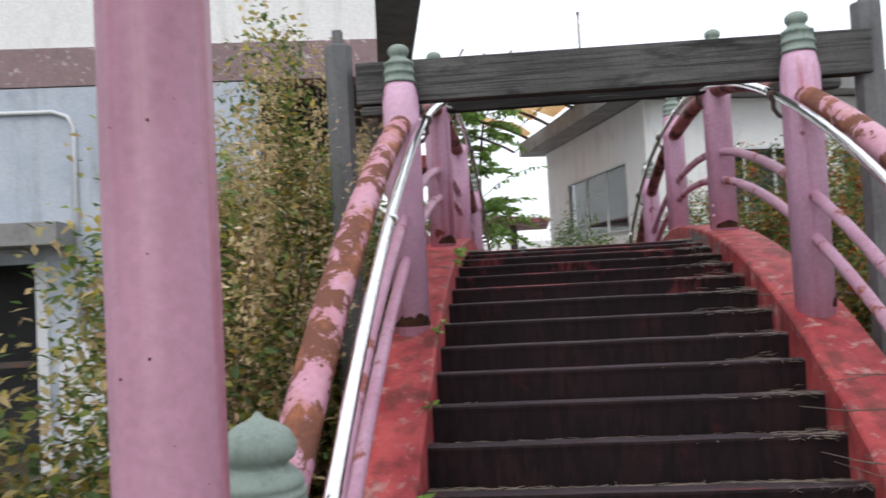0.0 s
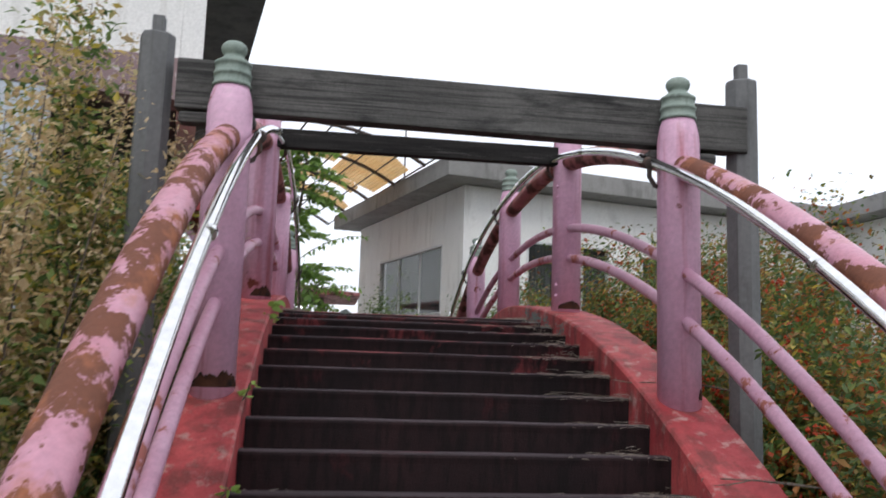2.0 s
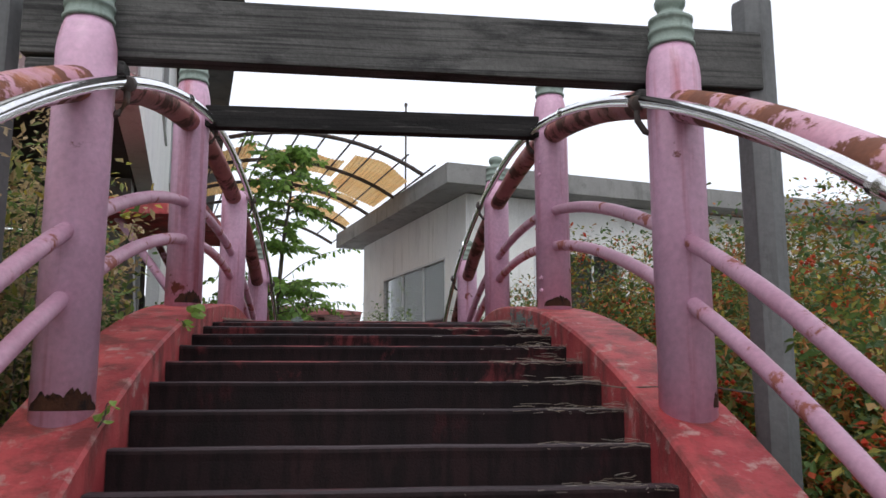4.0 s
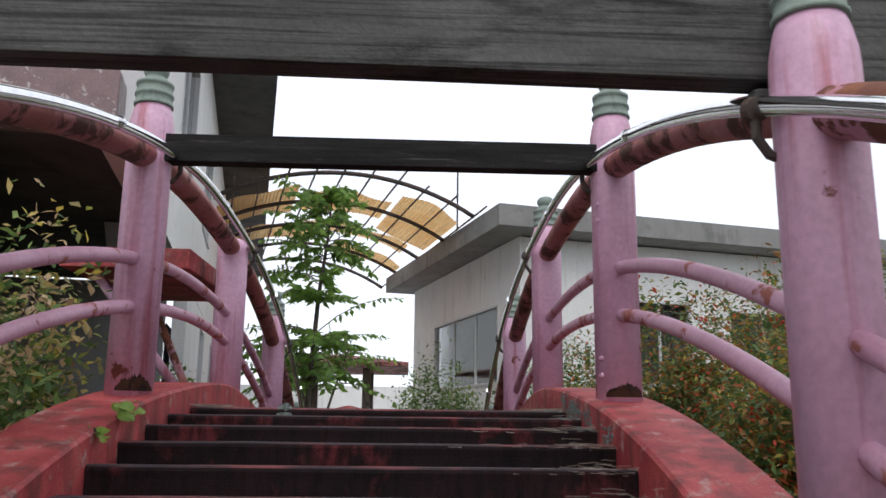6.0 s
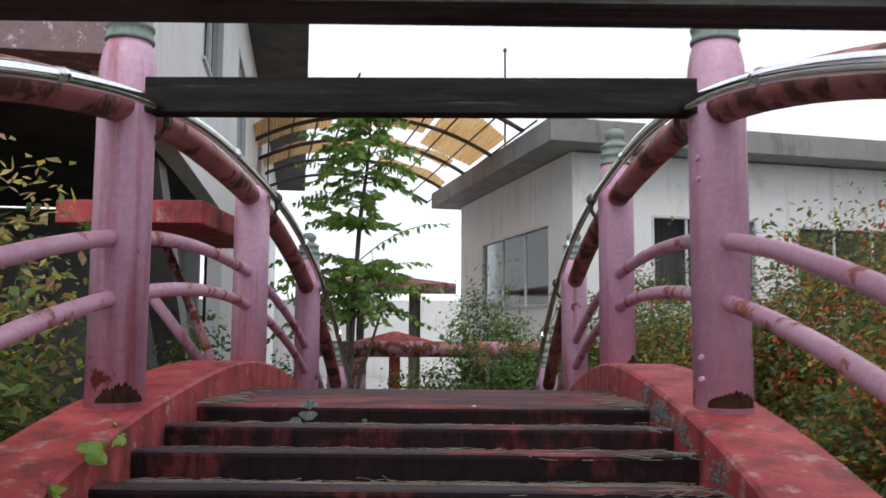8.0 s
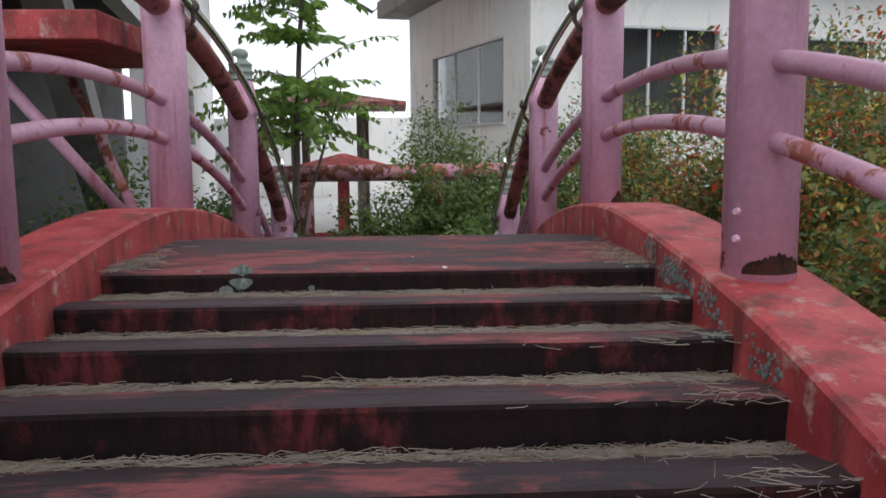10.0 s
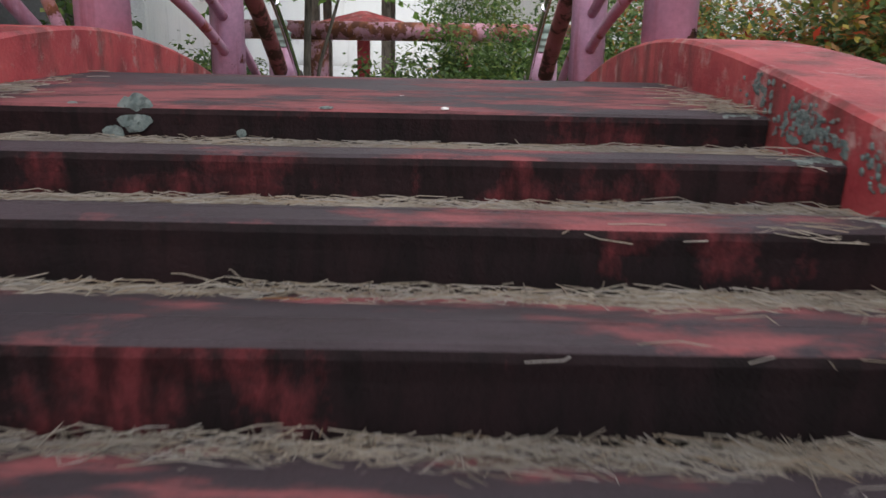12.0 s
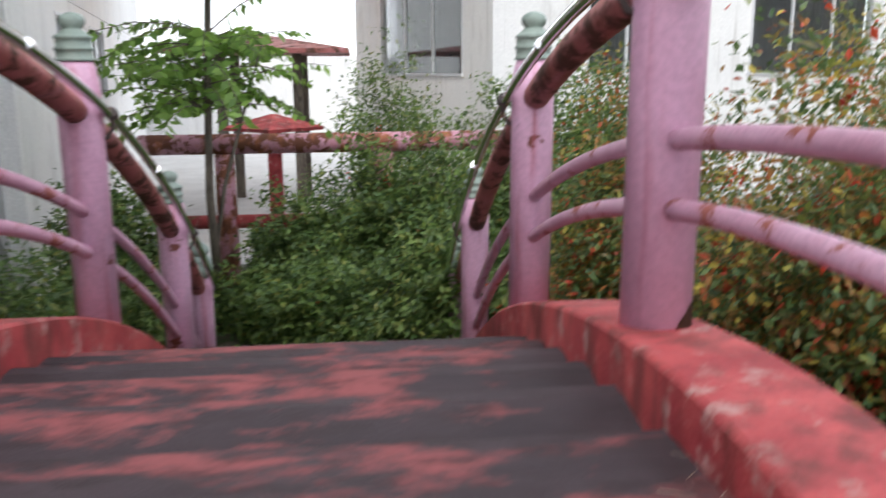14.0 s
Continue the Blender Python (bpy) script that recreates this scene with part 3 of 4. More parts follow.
SIDE_WINDOWS = [(4.2, 6.4, 5.2, 6.9), (9.0, 11.0, 5.2, 6.9), (15.0, 17.0, 5.2, 6.9), (10.5, 12.0, 2.3, 3.6), (14.5, 17.0, 2.3, 3.6)]
part("side_wall", wall_with_holes(0.0, 30.0, BAND0 + 0.02, ROOF_Z, 0.2, [h for h in SIDE_WINDOWS if h[2] > 4], "v", 0.0), PLASTER, building)
part("lower_wall", wall_with_holes(7.2, 29.9, -0.05, BAND0 + 0.01, 0.2, [h for h in SIDE_WINDOWS if h[2] < 4], "v", -0.005), PLASTER, building)
for u0, u1, z0, z1 in SIDE_WINDOWS:
    window(building, u0, u1, z0, z1, 0.0 if z0 > 4 else -0.005, "v", 2)
part("front_wall", box(-16, -0.202, 0.0, 0.2, BAND1, ROOF_Z), PLASTER, building)
part("floor_band", box(-16.05, 0.0, -0.06, 0.3, BAND0, BAND1 - 0.004, 0.008), BAND, building, "pinkish washed stone band at floor level")
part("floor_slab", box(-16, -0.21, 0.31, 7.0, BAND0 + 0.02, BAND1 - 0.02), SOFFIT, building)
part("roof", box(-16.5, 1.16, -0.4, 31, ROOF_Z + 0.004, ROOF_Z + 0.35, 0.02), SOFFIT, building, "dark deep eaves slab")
part("undercroft_wall", box(-16, -0.3, 7.0, 7.19, -0.05, BAND0 - 0.004), CONCRETE, building)
bm = bmesh.new()
vs = [bm.verts.new(c) for c in ((-0.22, 3.0, BAND0 - 0.01), (-0.22, 3.5, BAND0 - 0.01), (-0.22, 7.15, 0.9), (-0.22, 7.15, 0.4), (-0.55, 3.0, BAND0 - 0.01), (-0.55, 3.5, BAND0 - 0.01), (-0.55, 7.15, 0.9), (-0.55, 7.15, 0.4))]
for f in ((0, 1, 2, 3), (7, 6, 5, 4), (0, 4, 5, 1), (1, 5, 6, 2), (2, 6, 7, 3), (3, 7, 4, 0)):
    bm.faces.new([vs[i] for i in f])
bmesh.ops.recalc_face_normals(bm, faces=bm.faces[:])
part("stair_stringer", bm, CONCRETE, building)

# lower wing in front of the undercroft: blue-grey wall with a dark doorway
wing = thing("lower_wing", "blue-grey plastered ground floor wall with a dark doorway", "wall", bmat)
part("wall", wall_with_holes(-16, -1.25, -0.05, BAND0 - 0.01, 0.2, [(-5.25, -3.4, -0.05, 2.05)], "u", -0.05), BLUEWALL, wing)
part("canopy", box(-5.65, -3.1, -0.55, -0.055, 2.2, 2.42, 0.01), CONCRETE, wing, "small concrete door hood")
part("door_frame", box(-3.5, -3.39, -0.08, 0.1, -0.05, 2.06, 0.005), WHITE_FRAME, wing)
# added dark sheet: the doorway's inner shade as a colour
part("doorway_dark_backing", box(-6.2, -2.8, 1.2, 1.3, -0.05, 2.6), ROOM_DARK, wing)
part("door_rail", box(-5.25, -3.51, 0.0, 0.05, 1.02, 1.08, 0.004), IRON, wing)
part("conduit", tube([(-7.5, -0.075, 3.56), (-3.28, -0.075, 3.56), (-3.14, -0.075, 3.51), (-3.08, -0.075, 3.39), (-3.08, -0.075, 1.4)], 0.022, 8), WHITE_FRAME, wing, "white pipe bent at a corner", smooth=True)
part("panel", box(-3.3, -1.9, -0.075, -0.052, 0.1, 1.32, 0.004), WHITE_FRAME, wing, "white sheet panel")

# red landing with braces between the building and the bridge
landing = thing("red_landing", "red painted steel landing with sloping braces beside the bridge", "landing")
part("slab", box(-2.25, -1.37, 3.75, 5.4, 2.86, 3.0, 0.01), RED, landing)
part("strut", tube([(-1.42, 4.3, 1.9), (-2.1, 4.0, 2.875)], 0.035, 10), PINK, landing, smooth=True)
part("strut", tube([(-1.42, 4.4, 1.9), (-2.0, 4.9, 2.875)], 0.03, 10), PINK_RAIL, landing, smooth=True)

# ---- low house across the garden ----
HD = Vector((-0.26, 0.966, 0)).normalized()
HR = Vector((HD.y, -HD.x, 0))
house = thing("low_house", "white plastered flat-roofed house with grey fascia and curtained windows", "house")
house.matrix_world = Matrix(((HR.x, HD.x, 0, 1.9), (HR.y, HD.y, 0, 14.1), (0, 0, 1, 0), (0, 0, 0, 1)))
W0 = 0.75
LEFT_WIN = [(1.25, 6.1, 2.72, 4.42)]
FRONT_WIN = [(1.5, 3.9, 2.72, 4.5), (4.85, 7.75, 2.72, 4.4), (10.2, 12.8, 2.72, 4.4)]
part("left_wall", wall_with_holes(-0.0, 8.0, -0.05, 5.7, 0.2, [(a, b_, c, d) for a, b_, c, d in LEFT_WIN], "v", 0.0), PLASTER, house).matrix_local = pose(W0, W0, 0) @ Matrix.Diagonal((-1, 1, 1, 1))
part("front_wall", wall_with_holes(0.0, 14.0, -0.05, 5.69, 0.2, [(a, b_, c, d) for a, b_, c, d in FRONT_WIN], "u", 0.0), PLASTER, house).matrix_local = pose(W0 + 0.202, W0, 0)
for a, b_, c, d in LEFT_WIN:
    window(house, a, b_, c, d, 0.0, "v", 3).matrix_local = pose(W0, W0, 0) @ Matrix.Diagonal((-1, 1, 1, 1))
for a, b_, c, d in FRONT_WIN:
    window(house, a, b_, c, d, 0.0, "u", 3).matrix_local = pose(W0 + 0.202, W0, 0)
part("roof", box(0, 15.5, 0, 9.6, 5.72, 6.17, 0.015), CONCRETE, house, "flat roof with stained grey fascia")
part("back_wall", box(W0 + 0.002, 15, 8.76, 8.96, -0.05, 5.7), PLASTER, house)
side = thing("house_wing", "white plastered wing with grey fascia", "house")
part("wall", box(13.9, 14.1, 4.0, 18.5, -0.05, 5.7), PLASTER, side)
part("wall", box(14.102, 24, 4.0, 4.2, -0.05, 5.69), PLASTER, side)
part("roof", box(13.2, 25, 3.2, 17.6, 5.72, 6.17, 0.015), CONCRETE, side)
for k, y in enumerate((6.0, 9.2, 12.4)):
    w = window(side, y, y + 2.2, 2.6, 4.1, 0.0, "v", 2)
    w.matrix_local = pose(13.885, 0, 0) @ Matrix.Diagonal((-1, 1, 1, 1))

mast = thing("roof_mast", "thin metal mast on the flat roof", "mast")
part("pole", tube([(1.4, 20.0, 6.165), (1.4, 20.0, 9.4)], 0.025, 8), IRON, mast)
part("tip", tube([(1.4, 20.0, 9.39), (1.4, 20.0, 9.48)], 0.045, 8), IRON, mast)

# ---- arched canopy with amber sheets ----
canopy = thing("arched_canopy", "rusted steel arched canopy with torn amber plastic sheets", "canopy")
CR, CROWN, A0, A1 = 5.5, 7.05, -0.60, 0.585


def canopy_pt(a, v, r=CR):
    """A place on the vault, whose axis runs back and a little sideways."""
    return (-1.55 - 0.23 * (v - 15.2) + r * math.sin(a), v, CROWN - CR + r * math.cos(a))


for y in (15.2, 17.6, 20.0, 22.5, 25.0):
    part("arch_rib", tube([canopy_pt(A0 + (A1 - A0) * i / 20, y) for i in range(21)], 0.05, 8), IRON, canopy, smooth=True)
for i in range(12):
    a = A0 + (A1 - A0) * i / 11
    part("purlin", tube([canopy_pt(a, 15.0 - 0.25 * (i % 3), CR + 0.06), canopy_pt(a, 25.2, CR + 0.06)], 0.022, 6), IRON, canopy)
for k, (a, b_, y0, y1) in enumerate(((-0.58, -0.1, 16.6, 19.0), (-0.06, 0.30, 17.0, 18.8), (0.32, 0.57, 16.2, 19.6), (0.10, 0.50, 19.9, 20.9), (-0.55, 0.05, 20.2, 22.0), (0.2, 0.56, 22.0, 23.2))):
    bm = bmesh.new()
    nx = int((b_ - a) * CR / 0.04)
    cols = [[bm.verts.new(canopy_pt(a + (b_ - a) * i / nx, y, CR + 0.11 + 0.012 * (-1) ** i)) for y in (y0 + 0.16 * math.sin(i * 0.17 + k), y1 + 0.14 * math.sin(i * 0.11))] for i in range(nx + 1)]
    for p, q in zip(cols, cols[1:]):
        bm.faces.new((p[0], q[0], q[1], p[1]))
    bmesh.ops.solidify(bm, geom=bm.faces[:], thickness=0.004)
    part("amber_sheet", bm, AMBER, canopy, "translucent amber corrugated sheet")
for a in (A0,):
    for y in (15.2, 20.0, 25.0):
        p = canopy_pt(a, y)
        part("canopy_leg", tube([(p[0], p[1], -0.05), p], 0.05, 8), IRON, canopy)

# invented pale slab, added to brighten the open gap past the shrubs
court = part("pavement", box(-14, 8, 13.6, 33.8, -0.04, 0.055, 0.01), PALE, None)
tagged(court, "added pale concrete slab whitening the gap beyond the garden", "pavement", kind="structure")
# invented white wall that stands in for the white glare at the back
far_wall = part("added_back_wall", box(-14, 8, 34.0, 34.25, -0.05, 3.3), PLASTER, None)
tagged(far_wall, "added white plastered wall filling the bright gap behind the slab", "wall", kind="structure")

# ---- red rail fence and pavilion beyond the bridge ----
fence = thing("red_pipe_fence", "faded red thick pipe fence overgrown by shrubs", "fence")
part("top_rail", tube([(-2.5, 12.6, 1.86), (2.6, 12.6, 1.88)], 0.13, 14), PINK_RAIL, fence, smooth=True)
part("mid_rail", tube([(-2.4, 12.62, 0.85), (2.6, 12.62, 0.85)], 0.09, 12), RED, fence, smooth=True)
for x in (-1.45, 0.6, 2.4):
    part("fence_post", turned([(0.13, -0.05), (0.13, 1.72), (0.11, 1.74)], 16, cx=x, cy=12.6), PINK_RAIL, fence, smooth=True)

pavilion = thing("garden_pavilion", "small red-roofed open pavilion on wooden posts", "pavilion")
for x, y in ((-2.3, 18.2), (-0.85, 18.2), (-2.3, 20.2), (-0.85, 20.2)):
    part("pavilion_post", box(x - 0.09, x + 0.09, y - 0.09, y + 0.09, -0.05, 3.12, 0.01), BARK, pavilion)
bm = bmesh.new()
vs = [bm.verts.new(c) for c in ((-3.3, 17.2, 3.1), (0.15, 17.2, 3.1), (0.15, 21.2, 3.1), (-3.3, 21.2, 3.1), (-3.3, 17.2, 3.18), (0.15, 17.2, 3.18), (0.15, 21.2, 3.18), (-3.3, 21.2, 3.18), (-1.58, 19.2, 3.5))]
for f in ((3, 2, 1, 0), (0, 1, 5, 4), (1, 2, 6, 5), (2, 3, 7, 6), (3, 0, 4, 7), (4, 5, 8), (5, 6, 8), (6, 7, 8), (7, 4, 8)):
    bm.faces.new([vs[i] for i in f])
part("pavilion_roof", bm, RUST_RAIL, pavilion)
fat = thing("red_lantern_roof", "small faded red pyramid roof behind the fence", "roof")
bm = turned([(0.75, 1.9), (0.77, 1.95), (0.05, 2.14)], 4, cx=-1.0, cy=14.6)
part("cap", bm, RED, fat)
part("stand", box(-1.1, -0.9, 14.5, 14.7, -0.05, 1.9), RED, fat)

# ---- tree ----
rng = np.random.default_rng(4)
tree = thing("ailanthus_tree", "slender young tree with green pinnate leaves", "tree", pose(-1.5, 11.2, 0))
stem = [(0.12, 0.1, -0.05), (0.08, 0, 1.4), (0.12, 0.05, 2.6), (0.2, 0, 3.8), (0.3, 0.05, 4.7), (0.36, 0, 5.6)]
part("trunk", tube(stem, [0.06, 0.05, 0.043, 0.034, 0.022, 0.010], 8), BARK, tree, smooth=True)
bm, places, ends = bmesh.new(), [], []
for i in range(110):
    z = rng.choice([rng.uniform(2.3, 3.2), rng.uniform(3.6, 5.7)], p=[0.42, 0.58])
    c = Vector((np.interp(z, [s[2] for s in stem], [s[0] for s in stem]), 0, z))
    a = rng.uniform(0, 2 * np.pi)
    ln = rng.uniform(0.55, 1.3) * (1.25 if z < 3.3 else 0.85) * (0.55 if z > 5.2 else 1)
    d = Vector((math.cos(a), math.sin(a), rng.uniform(0.1, 1.0)))
    pts = [c + d * ln * f + Vector((0, 0, -0.55 * ln * f * f)) for f in (0, 0.25, 0.5, 0.75, 1.0)]
    tube(pts, [0.010, 0.008, 0.006, 0.004, 0.002], 4, bm)
    side = Vector((-d.y, d.x, 0)).normalized()
    for f in np.linspace(0.15, 1.0, 15):
        k = f * 4
        p = pts[min(3, int(k))].lerp(pts[min(4, int(k) + 1)], k - int(k))
        for s in (-1, 1):
            places.append((p, (side * s + d * 0.35 + Vector((0, 0, -0.75 + rng.normal(0, 0.45)))).normalized()))
tube([(0.02, 0.05, 0.3), (0.25, 0, 1.5), (0.55, 0.05, 2.5), (0.75, 0, 3.1)], [0.03, 0.026, 0.018, 0.008], 6, bm)
part("limb", bm, BARK, tree)
v, f = [], []
for p, d in places:
    s = rng.uniform(0.12, 0.19)
    w = d.cross(Vector(rng.normal(0, 1, 3))).normalized() * s * 0.24
    i = len(v)
    v += [tuple(p), tuple(p + d * s * 0.4 + w), tuple(p + d * s), tuple(p + d * s * 0.4 - w)]
    f += [(i, i + 1, i + 2), (i, i + 2, i + 3)]
part("crown", (v, [], f), LEAF_TREE, tree)

# ---- shrubs ----
for k, (x, y, rx, ry, rz, cnt) in enumerate(((-2.15, -0.9, 0.5, 0.8, 2.5, 24000), (-2.05, 0.35, 0.45, 0.7, 2.95, 26000), (-2.3, 1.3, 0.5, 0.7, 2.7, 18000))):
    shrub("overgrown_shrub", "tall tangled shrub with dry seed heads and autumn leaves", (x, y, 0), (rx, ry, rz), cnt, 0.062, LEAF_DRY, 11 + k, lobes=40, twigs=70)
shrub("roadside_shrub", "sparse leggy shrub with yellowing leaves", (-2.75, -1.75, 0), (0.6, 0.6, 1.5), 7000, 0.07, LEAF_DRY, 24, twigs=40, sparse=1)
shrub("green_shrub", "green leafy shrub growing beside the girder", (-1.85, 1.9, 0), (0.45, 0.85, 2.2), 26000, 0.075, LEAF_GREEN, 14, lobes=36, twigs=40)
shrub("yellowing_shrub", "leggy shrub with yellow-green leaves reaching over the railing", (-2.05, 2.7, 0), (0.5, 0.8, 2.75), 9000, 0.075, LEAF_DRY, 16, lobes=24, twigs=40, sparse=1)
shrub("green_shrub", "green leafy shrub in the shade of the building", (-2.3, 6.4, 0), (0.8, 1.2, 1.9), 20000, 0.075, LEAF_GREEN, 15)
for k, (x, y, rx, ry, rz, cnt, br) in enumerate(((2.15, -0.8, 0.6, 0.9, 1.6, 22000, 320), (2.3, 1.0, 0.7, 1.0, 1.95, 26000, 380), (2.6, 3.0, 0.95, 1.1, 2.4, 34000, 420), (2.75, 5.2, 1.1, 1.2, 2.6, 34000, 340), (3.9, 3.6, 1.2, 1.5, 2.85, 30000, 150), (4.5, 6.8, 1.5, 1.5, 2.95, 34000, 200), (2.7, 7.8, 1.1, 1.2, 2.4, 28000, 80), (4.0, 1.2, 1.2, 1.3, 2.2, 22000, 140), (6.2, 9.0, 1.8, 1.6, 2.9, 28000, 150))):
    shrub("berry_shrub", "dense firethorn shrub with red berries and turning leaves", (x, y, 0), (rx, ry, rz), int(cnt * 2.1), 0.058, LEAF_RED, 30 + k, berries=br, lobes=38)
for k, (x, y, rx, ry, rz, cnt) in enumerate(((0.4, 11.3, 1.1, 0.8, 2.0, 34000), (1.7, 11.0, 1.1, 0.9, 2.35, 34000), (-0.5, 10.8, 0.8, 0.7, 1.25, 20000), (3.0, 12.0, 1.2, 0.9, 2.9, 26000), (0.2, 9.6, 1.1, 0.7, 0.95, 20000), (1.2, 9.2, 0.8, 0.8, 1.4, 18000), (-2.3, 10.4, 0.8, 1.0, 1.6, 18000), (-1.95, 8.4, 0.5, 0.8, 1.2, 14000), (0.9, 14.4, 1.0, 0.7, 3.1, 12000))):
    shrub("garden_shrub", "dense green garden shrub overgrowing the red fence", (x, y, 0), (rx, ry, rz), cnt, 0.08, LEAF_GREEN, 50 + k, lobes=34, berries=12)

# ---- litter on the steps ----
rng = np.random.default_rng(21)
v, f = [], []


def needle(x, y, z, ln, a, lift):
    d = np.array([math.cos(a), math.sin(a), lift])
    bend = np.array([-math.sin(a), math.cos(a), 0]) * rng.normal(0, 0.12)
    p0 = np.array([x, y, z])
    p1, p2 = p0 + ln * 0.5 * d + ln * bend, p0 + ln * d * np.array([1, 1, 0.2])
    w = np.array([-math.sin(a), math.cos(a), 0]) * 0.0008
    h = np.array([0, 0, 0.0016])
    i = len(v)
    for p in (p0, p1, p2):
        v.extend(((p - w).tolist(), (p + w).tolist(), (p + h).tolist()))
    for k in (0, 3):
        for a_, b2 in ((0, 1), (1, 2), (2, 0)):
            f.append((i + k + a_, i + k + b2, i + k + 3 + b2, i + k + 3 + a_))


for i in range(len(noses) - 1):
    y0, y1 = noses[i + 1], noses[i]
    z = nose_z(y0)
    for _ in range(2300 if i < 7 else 800):
        x = rng.uniform(-0.97, 0.97)
        if rng.random() < 0.45:
            x = 0.97 - abs(rng.normal(0, 0.36))
        elif rng.random() < 0.25:
            x = -0.97 + abs(rng.normal(0, 0.15))
        depth = abs(rng.normal(0, 0.03 + 0.09 * max(0.0, min(1.0, (x + 0.1) * 1.3)) + 0.03 * (abs(x) > 0.75)))
        y = max(y1 - 0.01 - depth, y0 + 0.02)
        needle(max(-0.95, min(0.95, x)), y, z - 0.052 * (1 - depth / (y1 - y0 + 0.03)) + rng.uniform(0.0, 0.02) * math.exp(-depth * 12), rng.uniform(0.05, 0.13), rng.choice([0, math.pi]) + rng.normal(0, 0.6), rng.normal(0.03, 0.09))
for s, cnt in ((1, 160), (-1, 220)):
    for _ in range(cnt):
        needle(s * (0.96 - abs(rng.normal(0, 0.05))), 2.56 + abs(rng.normal(0, 0.25)), ztop + 0.003 + rng.uniform(0, 0.012), rng.uniform(0.04, 0.1), rng.uniform(0, 6.28), 0.03)
litter = part("pine_needles", (v, [], f), STRAW)
tagged(litter, "drifts of dry pine needles on the treads", "litter", kind="stuff")


def flat_blob(x, y, z, r, h, seed, mat, name, label, category, upright=False, k=14):
    rg = random.Random(seed)
    bm = bmesh.new()
    rings = []
    for f_, hh in ((1.0, 0), (0.8, 0.7), (0.45, 1.0)):
        rings.append([bm.verts.new((r * f_ * rg.uniform(0.86, 1.08) * math.cos(2 * math.pi * i / k), r * f_ * rg.uniform(0.86, 1.08) * math.sin(2 * math.pi * i / k), h * hh * rg.uniform(0.7, 1.2))) for i in range(k)])
    for lo, hi in zip(rings, rings[1:]):
        for i in range(k):
            bm.faces.new((lo[i], lo[(i + 1) % k], hi[(i + 1) % k], hi[i]))
    bm.faces.new(rings[-1]), bm.faces.new(rings[0][::-1])
    ob = part(name, bm, mat)
    ob.matrix_world = pose(x, y, z, 78 if upright else 0)
    return tagged(ob, label, category, category + " specks on the bridge")


for k, (x, y, z, r, up) in enumerate(((-0.495, 2.535, ztop - 0.018, 0.045, True), (-0.55, 2.534, ztop - 0.064, 0.027, True), (-0.65, 2.56, ztop, 0.012, False), (-0.054, 2.555, ztop, 0.018, False), (-0.25, 2.534, ztop - 0.06, 0.012, True))):
    flat_blob(x, y, z, r, 0.004, k, LICHEN, "lichen", "grey-green lichen crust on the step edge", "lichen", up, k=26)
rg = random.Random(5)
centres = [(rg.triangular(1.5, 2.75, 2.3), rg.uniform(0.02, 0.10)) for _ in range(20)]
for k in range(260):
    y0, h0 = centres[k % 20]
    y = y0 + rg.gauss(0, 0.035)
    step = max(n_ for n_ in noses if n_ <= y)
    zz = min(nose_z(step) + 0.004 + abs(h0 * 0.6 + rg.gauss(0, 0.022)), arc_z(y, R_GIRDER) - 0.02)
    ob = flat_blob(0, 0, 0, rg.uniform(0.003, 0.011), 0.003, 100 + k, LICHEN, "lichen", "grey-green lichen crust on the girder side", "lichen", k=9)
    ob.matrix_world = pose(0.983, y, zz, 0, -90, 0)
for k in range(70):
    y0 = rg.choice((2.53, 2.13, 2.13, 1.80))
    flat_blob(0.97 - abs(rg.gauss(0, 0.05)), y0 + 0.012 + abs(rg.gauss(0, 0.03)), nose_z(y0) - 0.004, rg.uniform(0.005, 0.014), 0.006, 400 + k, LICHEN, "lichen", "grey-green lichen crust on the tread end", "lichen", k=9)
for k, (x, y) in enumerate(((0.112, 2.829), (-0.429, 2.926), (-0.62, 2.92), (-0.66, 2.90), (-0.52, 2.99), (-0.55, 2.86), (0.225, 2.556))):
    flat_blob(x, y, ztop + 0.003, 0.011, 0.004, 60 + k, CHIP, "paint_chip", "small pale flake lying on the platform", "debris", k=7)


def dead_leaf(x, y, z, size, turn):
    bm = bmesh.new()
    c = [[bm.verts.new((size * (i / 6 - 0.5) * 2, size * 0.5 * w * math.sin(math.pi * (i + 0.35) / 6.7), 0.25 * size * (abs(w) + 0.6 * (i / 6 - 0.5) ** 2))) for w in (-1, -0.5, 0, 0.5, 1)] for i in range(7)]
    for p, q in zip(c, c[1:]):
        for k in range(4):
            bm.faces.new((p[k], p[k + 1], q[k + 1], q[k]))
    bmesh.ops.solidify(bm, geom=bm.faces[:], thickness=0.0015)
    ob = part("dead_leaf", bm, DEADLEAF, smooth=True)
    ob.matrix_world = pose(x, y, z, 0, 0, turn)
    return tagged(ob, "curled orange-brown dead leaf on a tread", "leaf")


dead_leaf(-0.025, 1.705, nose_z(1.47) - 0.042, 0.04, 12)
dead_leaf(-0.5, 1.08, nose_z(0.85) - 0.036, 0.035, 60)
dead_leaf(-0.56, 1.1, nose_z(0.85) - 0.036, 0.03, 160)
dead_leaf(0.2, 2.05, nose_z(1.8) - 0.042, 0.02, 30)


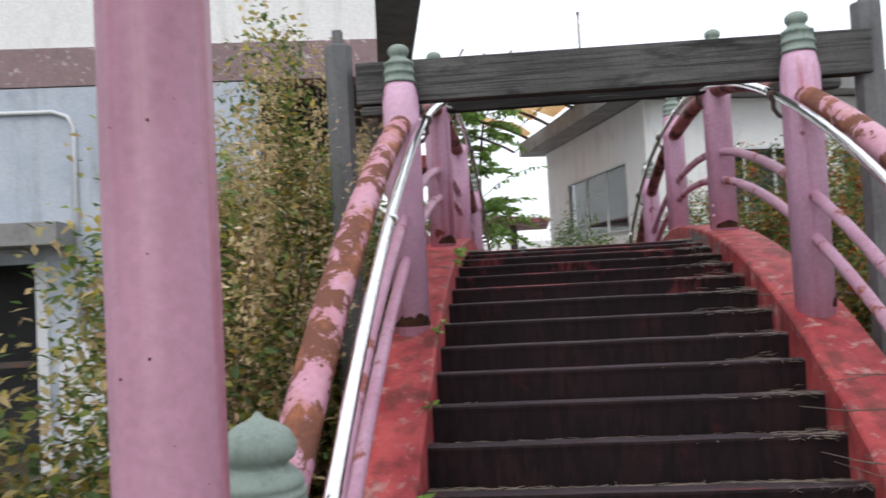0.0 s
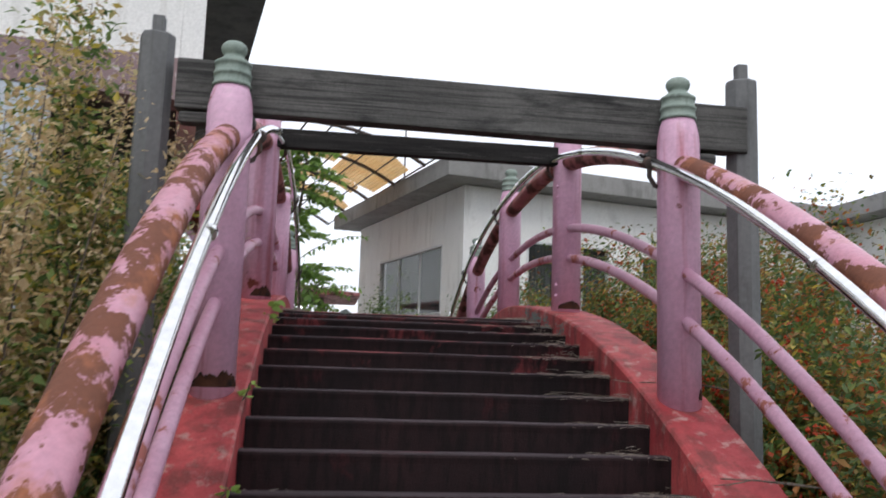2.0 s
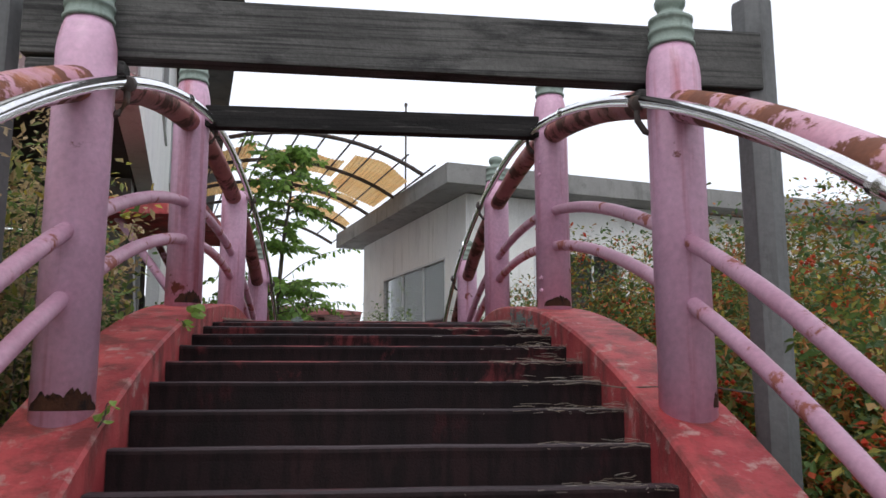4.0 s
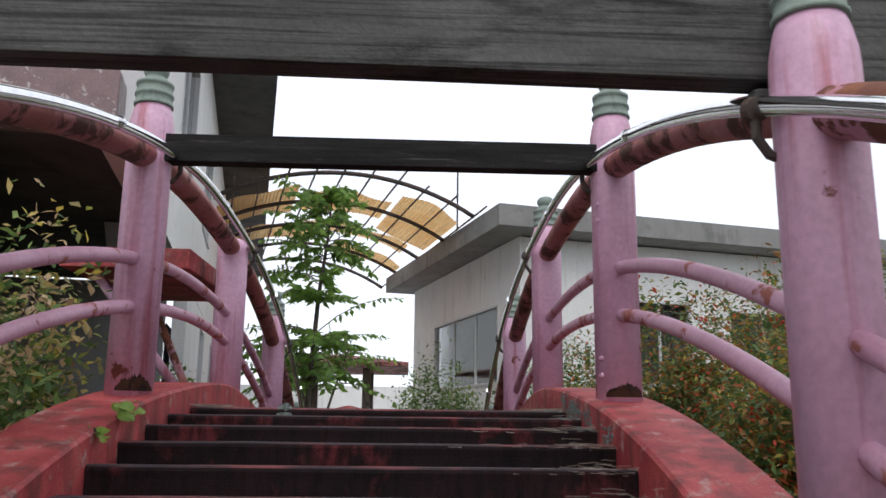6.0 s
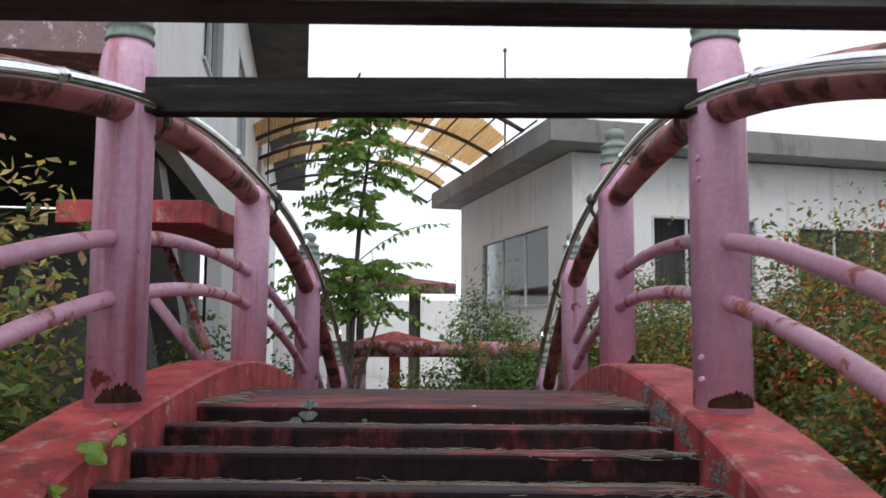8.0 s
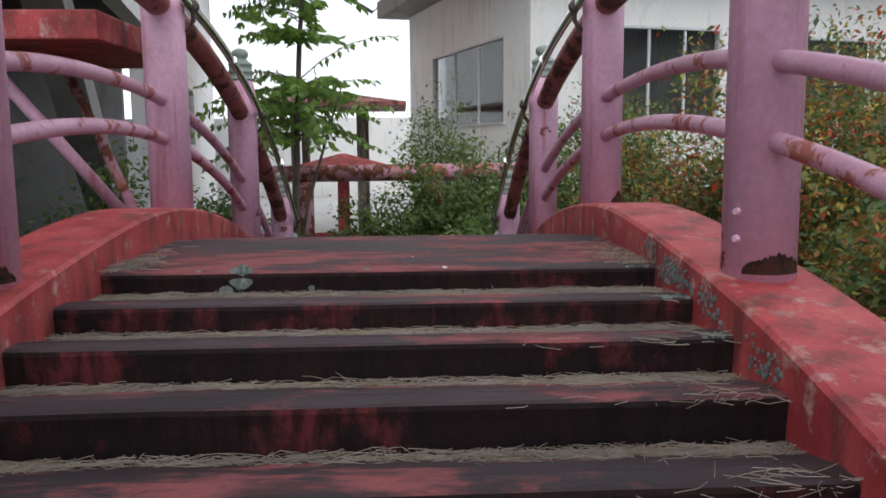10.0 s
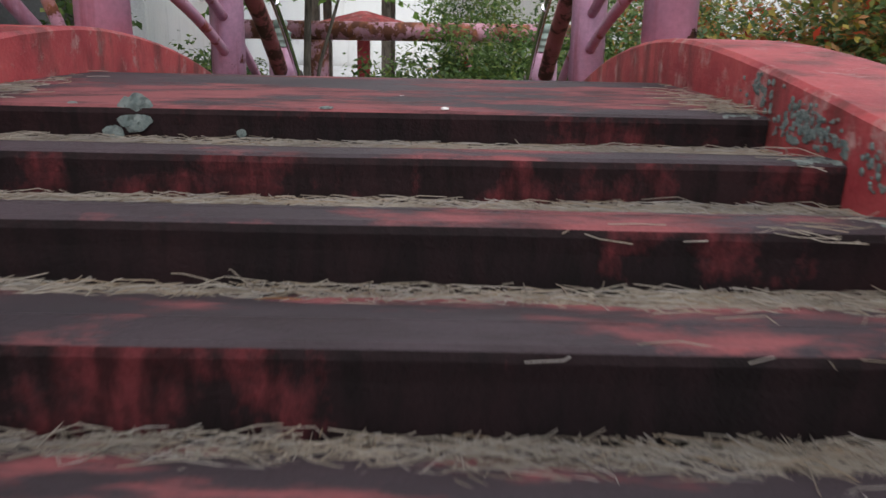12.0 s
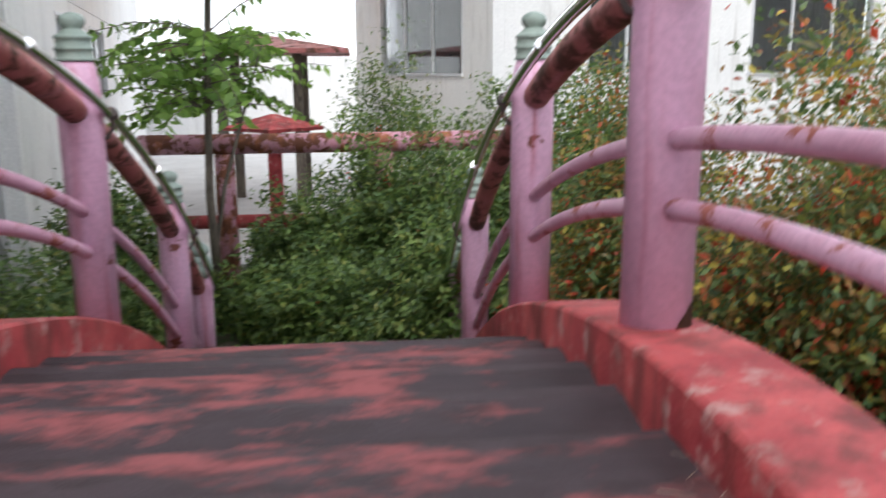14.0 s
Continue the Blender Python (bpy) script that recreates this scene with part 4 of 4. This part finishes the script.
# ---- weeds and twigs on the girders ----
def sprig(x, y, z, seed, leaves, size, lean, label):
    """A small weed: a bent stem with broad leaves on short stalks."""
    rg = random.Random(seed)
    root = thing("weed_sprig", label, "plant", pose(x, y, z))
    pts = [Vector((lean[0] * f + 0.01 * math.sin(5 * f), lean[1] * f, lean[2] * f - 0.05 * f * f)) for f in (0, 0.25, 0.5, 0.75, 1)]
    part("stem", tube(pts, [0.004, 0.0035, 0.003, 0.0025, 0.0015], 5), BARK, root)
    for i in range(leaves):
        f = 0.25 + 0.75 * i / max(1, leaves - 1)
        p = Vector((lean[0] * f, lean[1] * f, lean[2] * f - 0.05 * f * f))
        a = rg.uniform(0, 6.28)
        d = Vector((math.cos(a), math.sin(a), rg.uniform(-0.9, 0.3))).normalized()
        w = d.cross(Vector((rg.gauss(0, 1), rg.gauss(0, 1), 1))).normalized()
        s_ = size * rg.uniform(0.7, 1.2)
        bm = bmesh.new()
        up = d.cross(w)
        mid = [bm.verts.new(p + d * s_ * k / 5 + up * s_ * 0.06 * math.sin(k)) for k in range(6)]
        for sg in (1, -1):
            edge = [bm.verts.new(p + d * s_ * (k / 5) + w * sg * s_ * 0.33 * math.sin(math.pi * (k / 5) ** 0.8) + up * 0.1 * s_ * math.sin(math.pi * k / 5)) for k in range(1, 5)]
            ring = [mid[0]] + edge + [mid[5]]
            for k in range(5):
                q = [ring[k], ring[k + 1], mid[k + 1], mid[k]]
                q = [v_ for n_, v_ in enumerate(q) if v_ not in q[:n_]]
                bm.faces.new(q)
        part("leaf", bm, LEAF_TREE, root)
    return root


for k, (x, y, ln, size, lv) in enumerate(((-1.0, 1.5, (0.05, -0.12, 0.10), 0.085, 5), (-1.02, 1.25, (0.06, -0.05, 0.03), 0.05, 6), (-1.0, -0.1, (0.05, -0.03, 0.14), 0.05, 8), (-1.0, -0.75, (0.06, 0.0, 0.1), 0.05, 7), (-1.0, -1.3, (0.06, 0.02, 0.12), 0.055, 8), (-1.25, 0.65, (0.03, 0.1, 0.06), 0.06, 6), (-1.0, 1.75, (0.03, -0.1, 0.02), 0.06, 4))):
    sprig(x, y, arc_z(y, R_GIRDER) - 0.01, 70 + k, lv, size, ln, "small green weed growing from the girder edge")
rg = random.Random(8)
for k in range(9):
    y = rg.uniform(-1.6, 0.2)
    z = arc_z(y, R_GIRDER)
    x = 1.15 + rg.uniform(-0.05, 0.1)
    pts = [(x + 0.32 - 0.17 * i + rg.uniform(-0.03, 0.03), y + 0.06 * i * rg.uniform(-1, 1), z + 0.012 + 0.035 * math.sin(i * 0.8) + (0.05 if i == 4 else 0)) for i in range(5)]
    tagged(part("bare_twig", tube(pts, [0.005, 0.004, 0.0035, 0.003, 0.0015], 5), BARK), "thin dry bramble twig lying over the red girder", "twig")

# seed heads on the tall shrubs
rng = np.random.default_rng(77)
for cx, cy, top in ((-1.95, -0.6, 2.5), (-1.9, 0.3, 3.0), (-2.0, -1.2, 2.2), (-1.75, 0.9, 2.75)):
    plume = thing("seed_plume", "dry tan seed plumes on a tall weed", "plant", pose(cx, cy, 0))
    pl = []
    for i in range(7):
        tip = Vector((rng.normal(0, 0.28), rng.normal(0, 0.3), top + rng.uniform(-0.7, 0.45)))
        part("stalk", tube([(rng.normal(0, 0.05), rng.normal(0, 0.05), 0), tip * 0.5, tip], [0.008, 0.006, 0.002], 5), BARK, plume)
        for f in np.linspace(0.55, 1.0, 42):
            c = tip * f
            pl += [np.array(c) + rng.normal(0, 0.05 * (1.3 - f) + 0.022, 3) for _ in range(9)]
    part("seed_head", leaf_cloud(rng, np.array(pl), 0.034), SEED, plume, "feathery tan seed head")


# rust pits on the tall column
rg = random.Random(3)
for k in range(16):
    a = rg.uniform(-2.6, -0.2)
    z = rg.uniform(1.2, 2.6)
    d = Vector((math.cos(a), math.sin(a), 0))
    c = Vector((-1.10, -3.42, z)) + d * 0.1015
    s_ = rg.choice([0.0007, 0.001, 0.0015, 0.0025])
    part("rust_pit", tube([c, c + d * 0.0015], [s_ * 1.3, s_], 7), RUST, column)
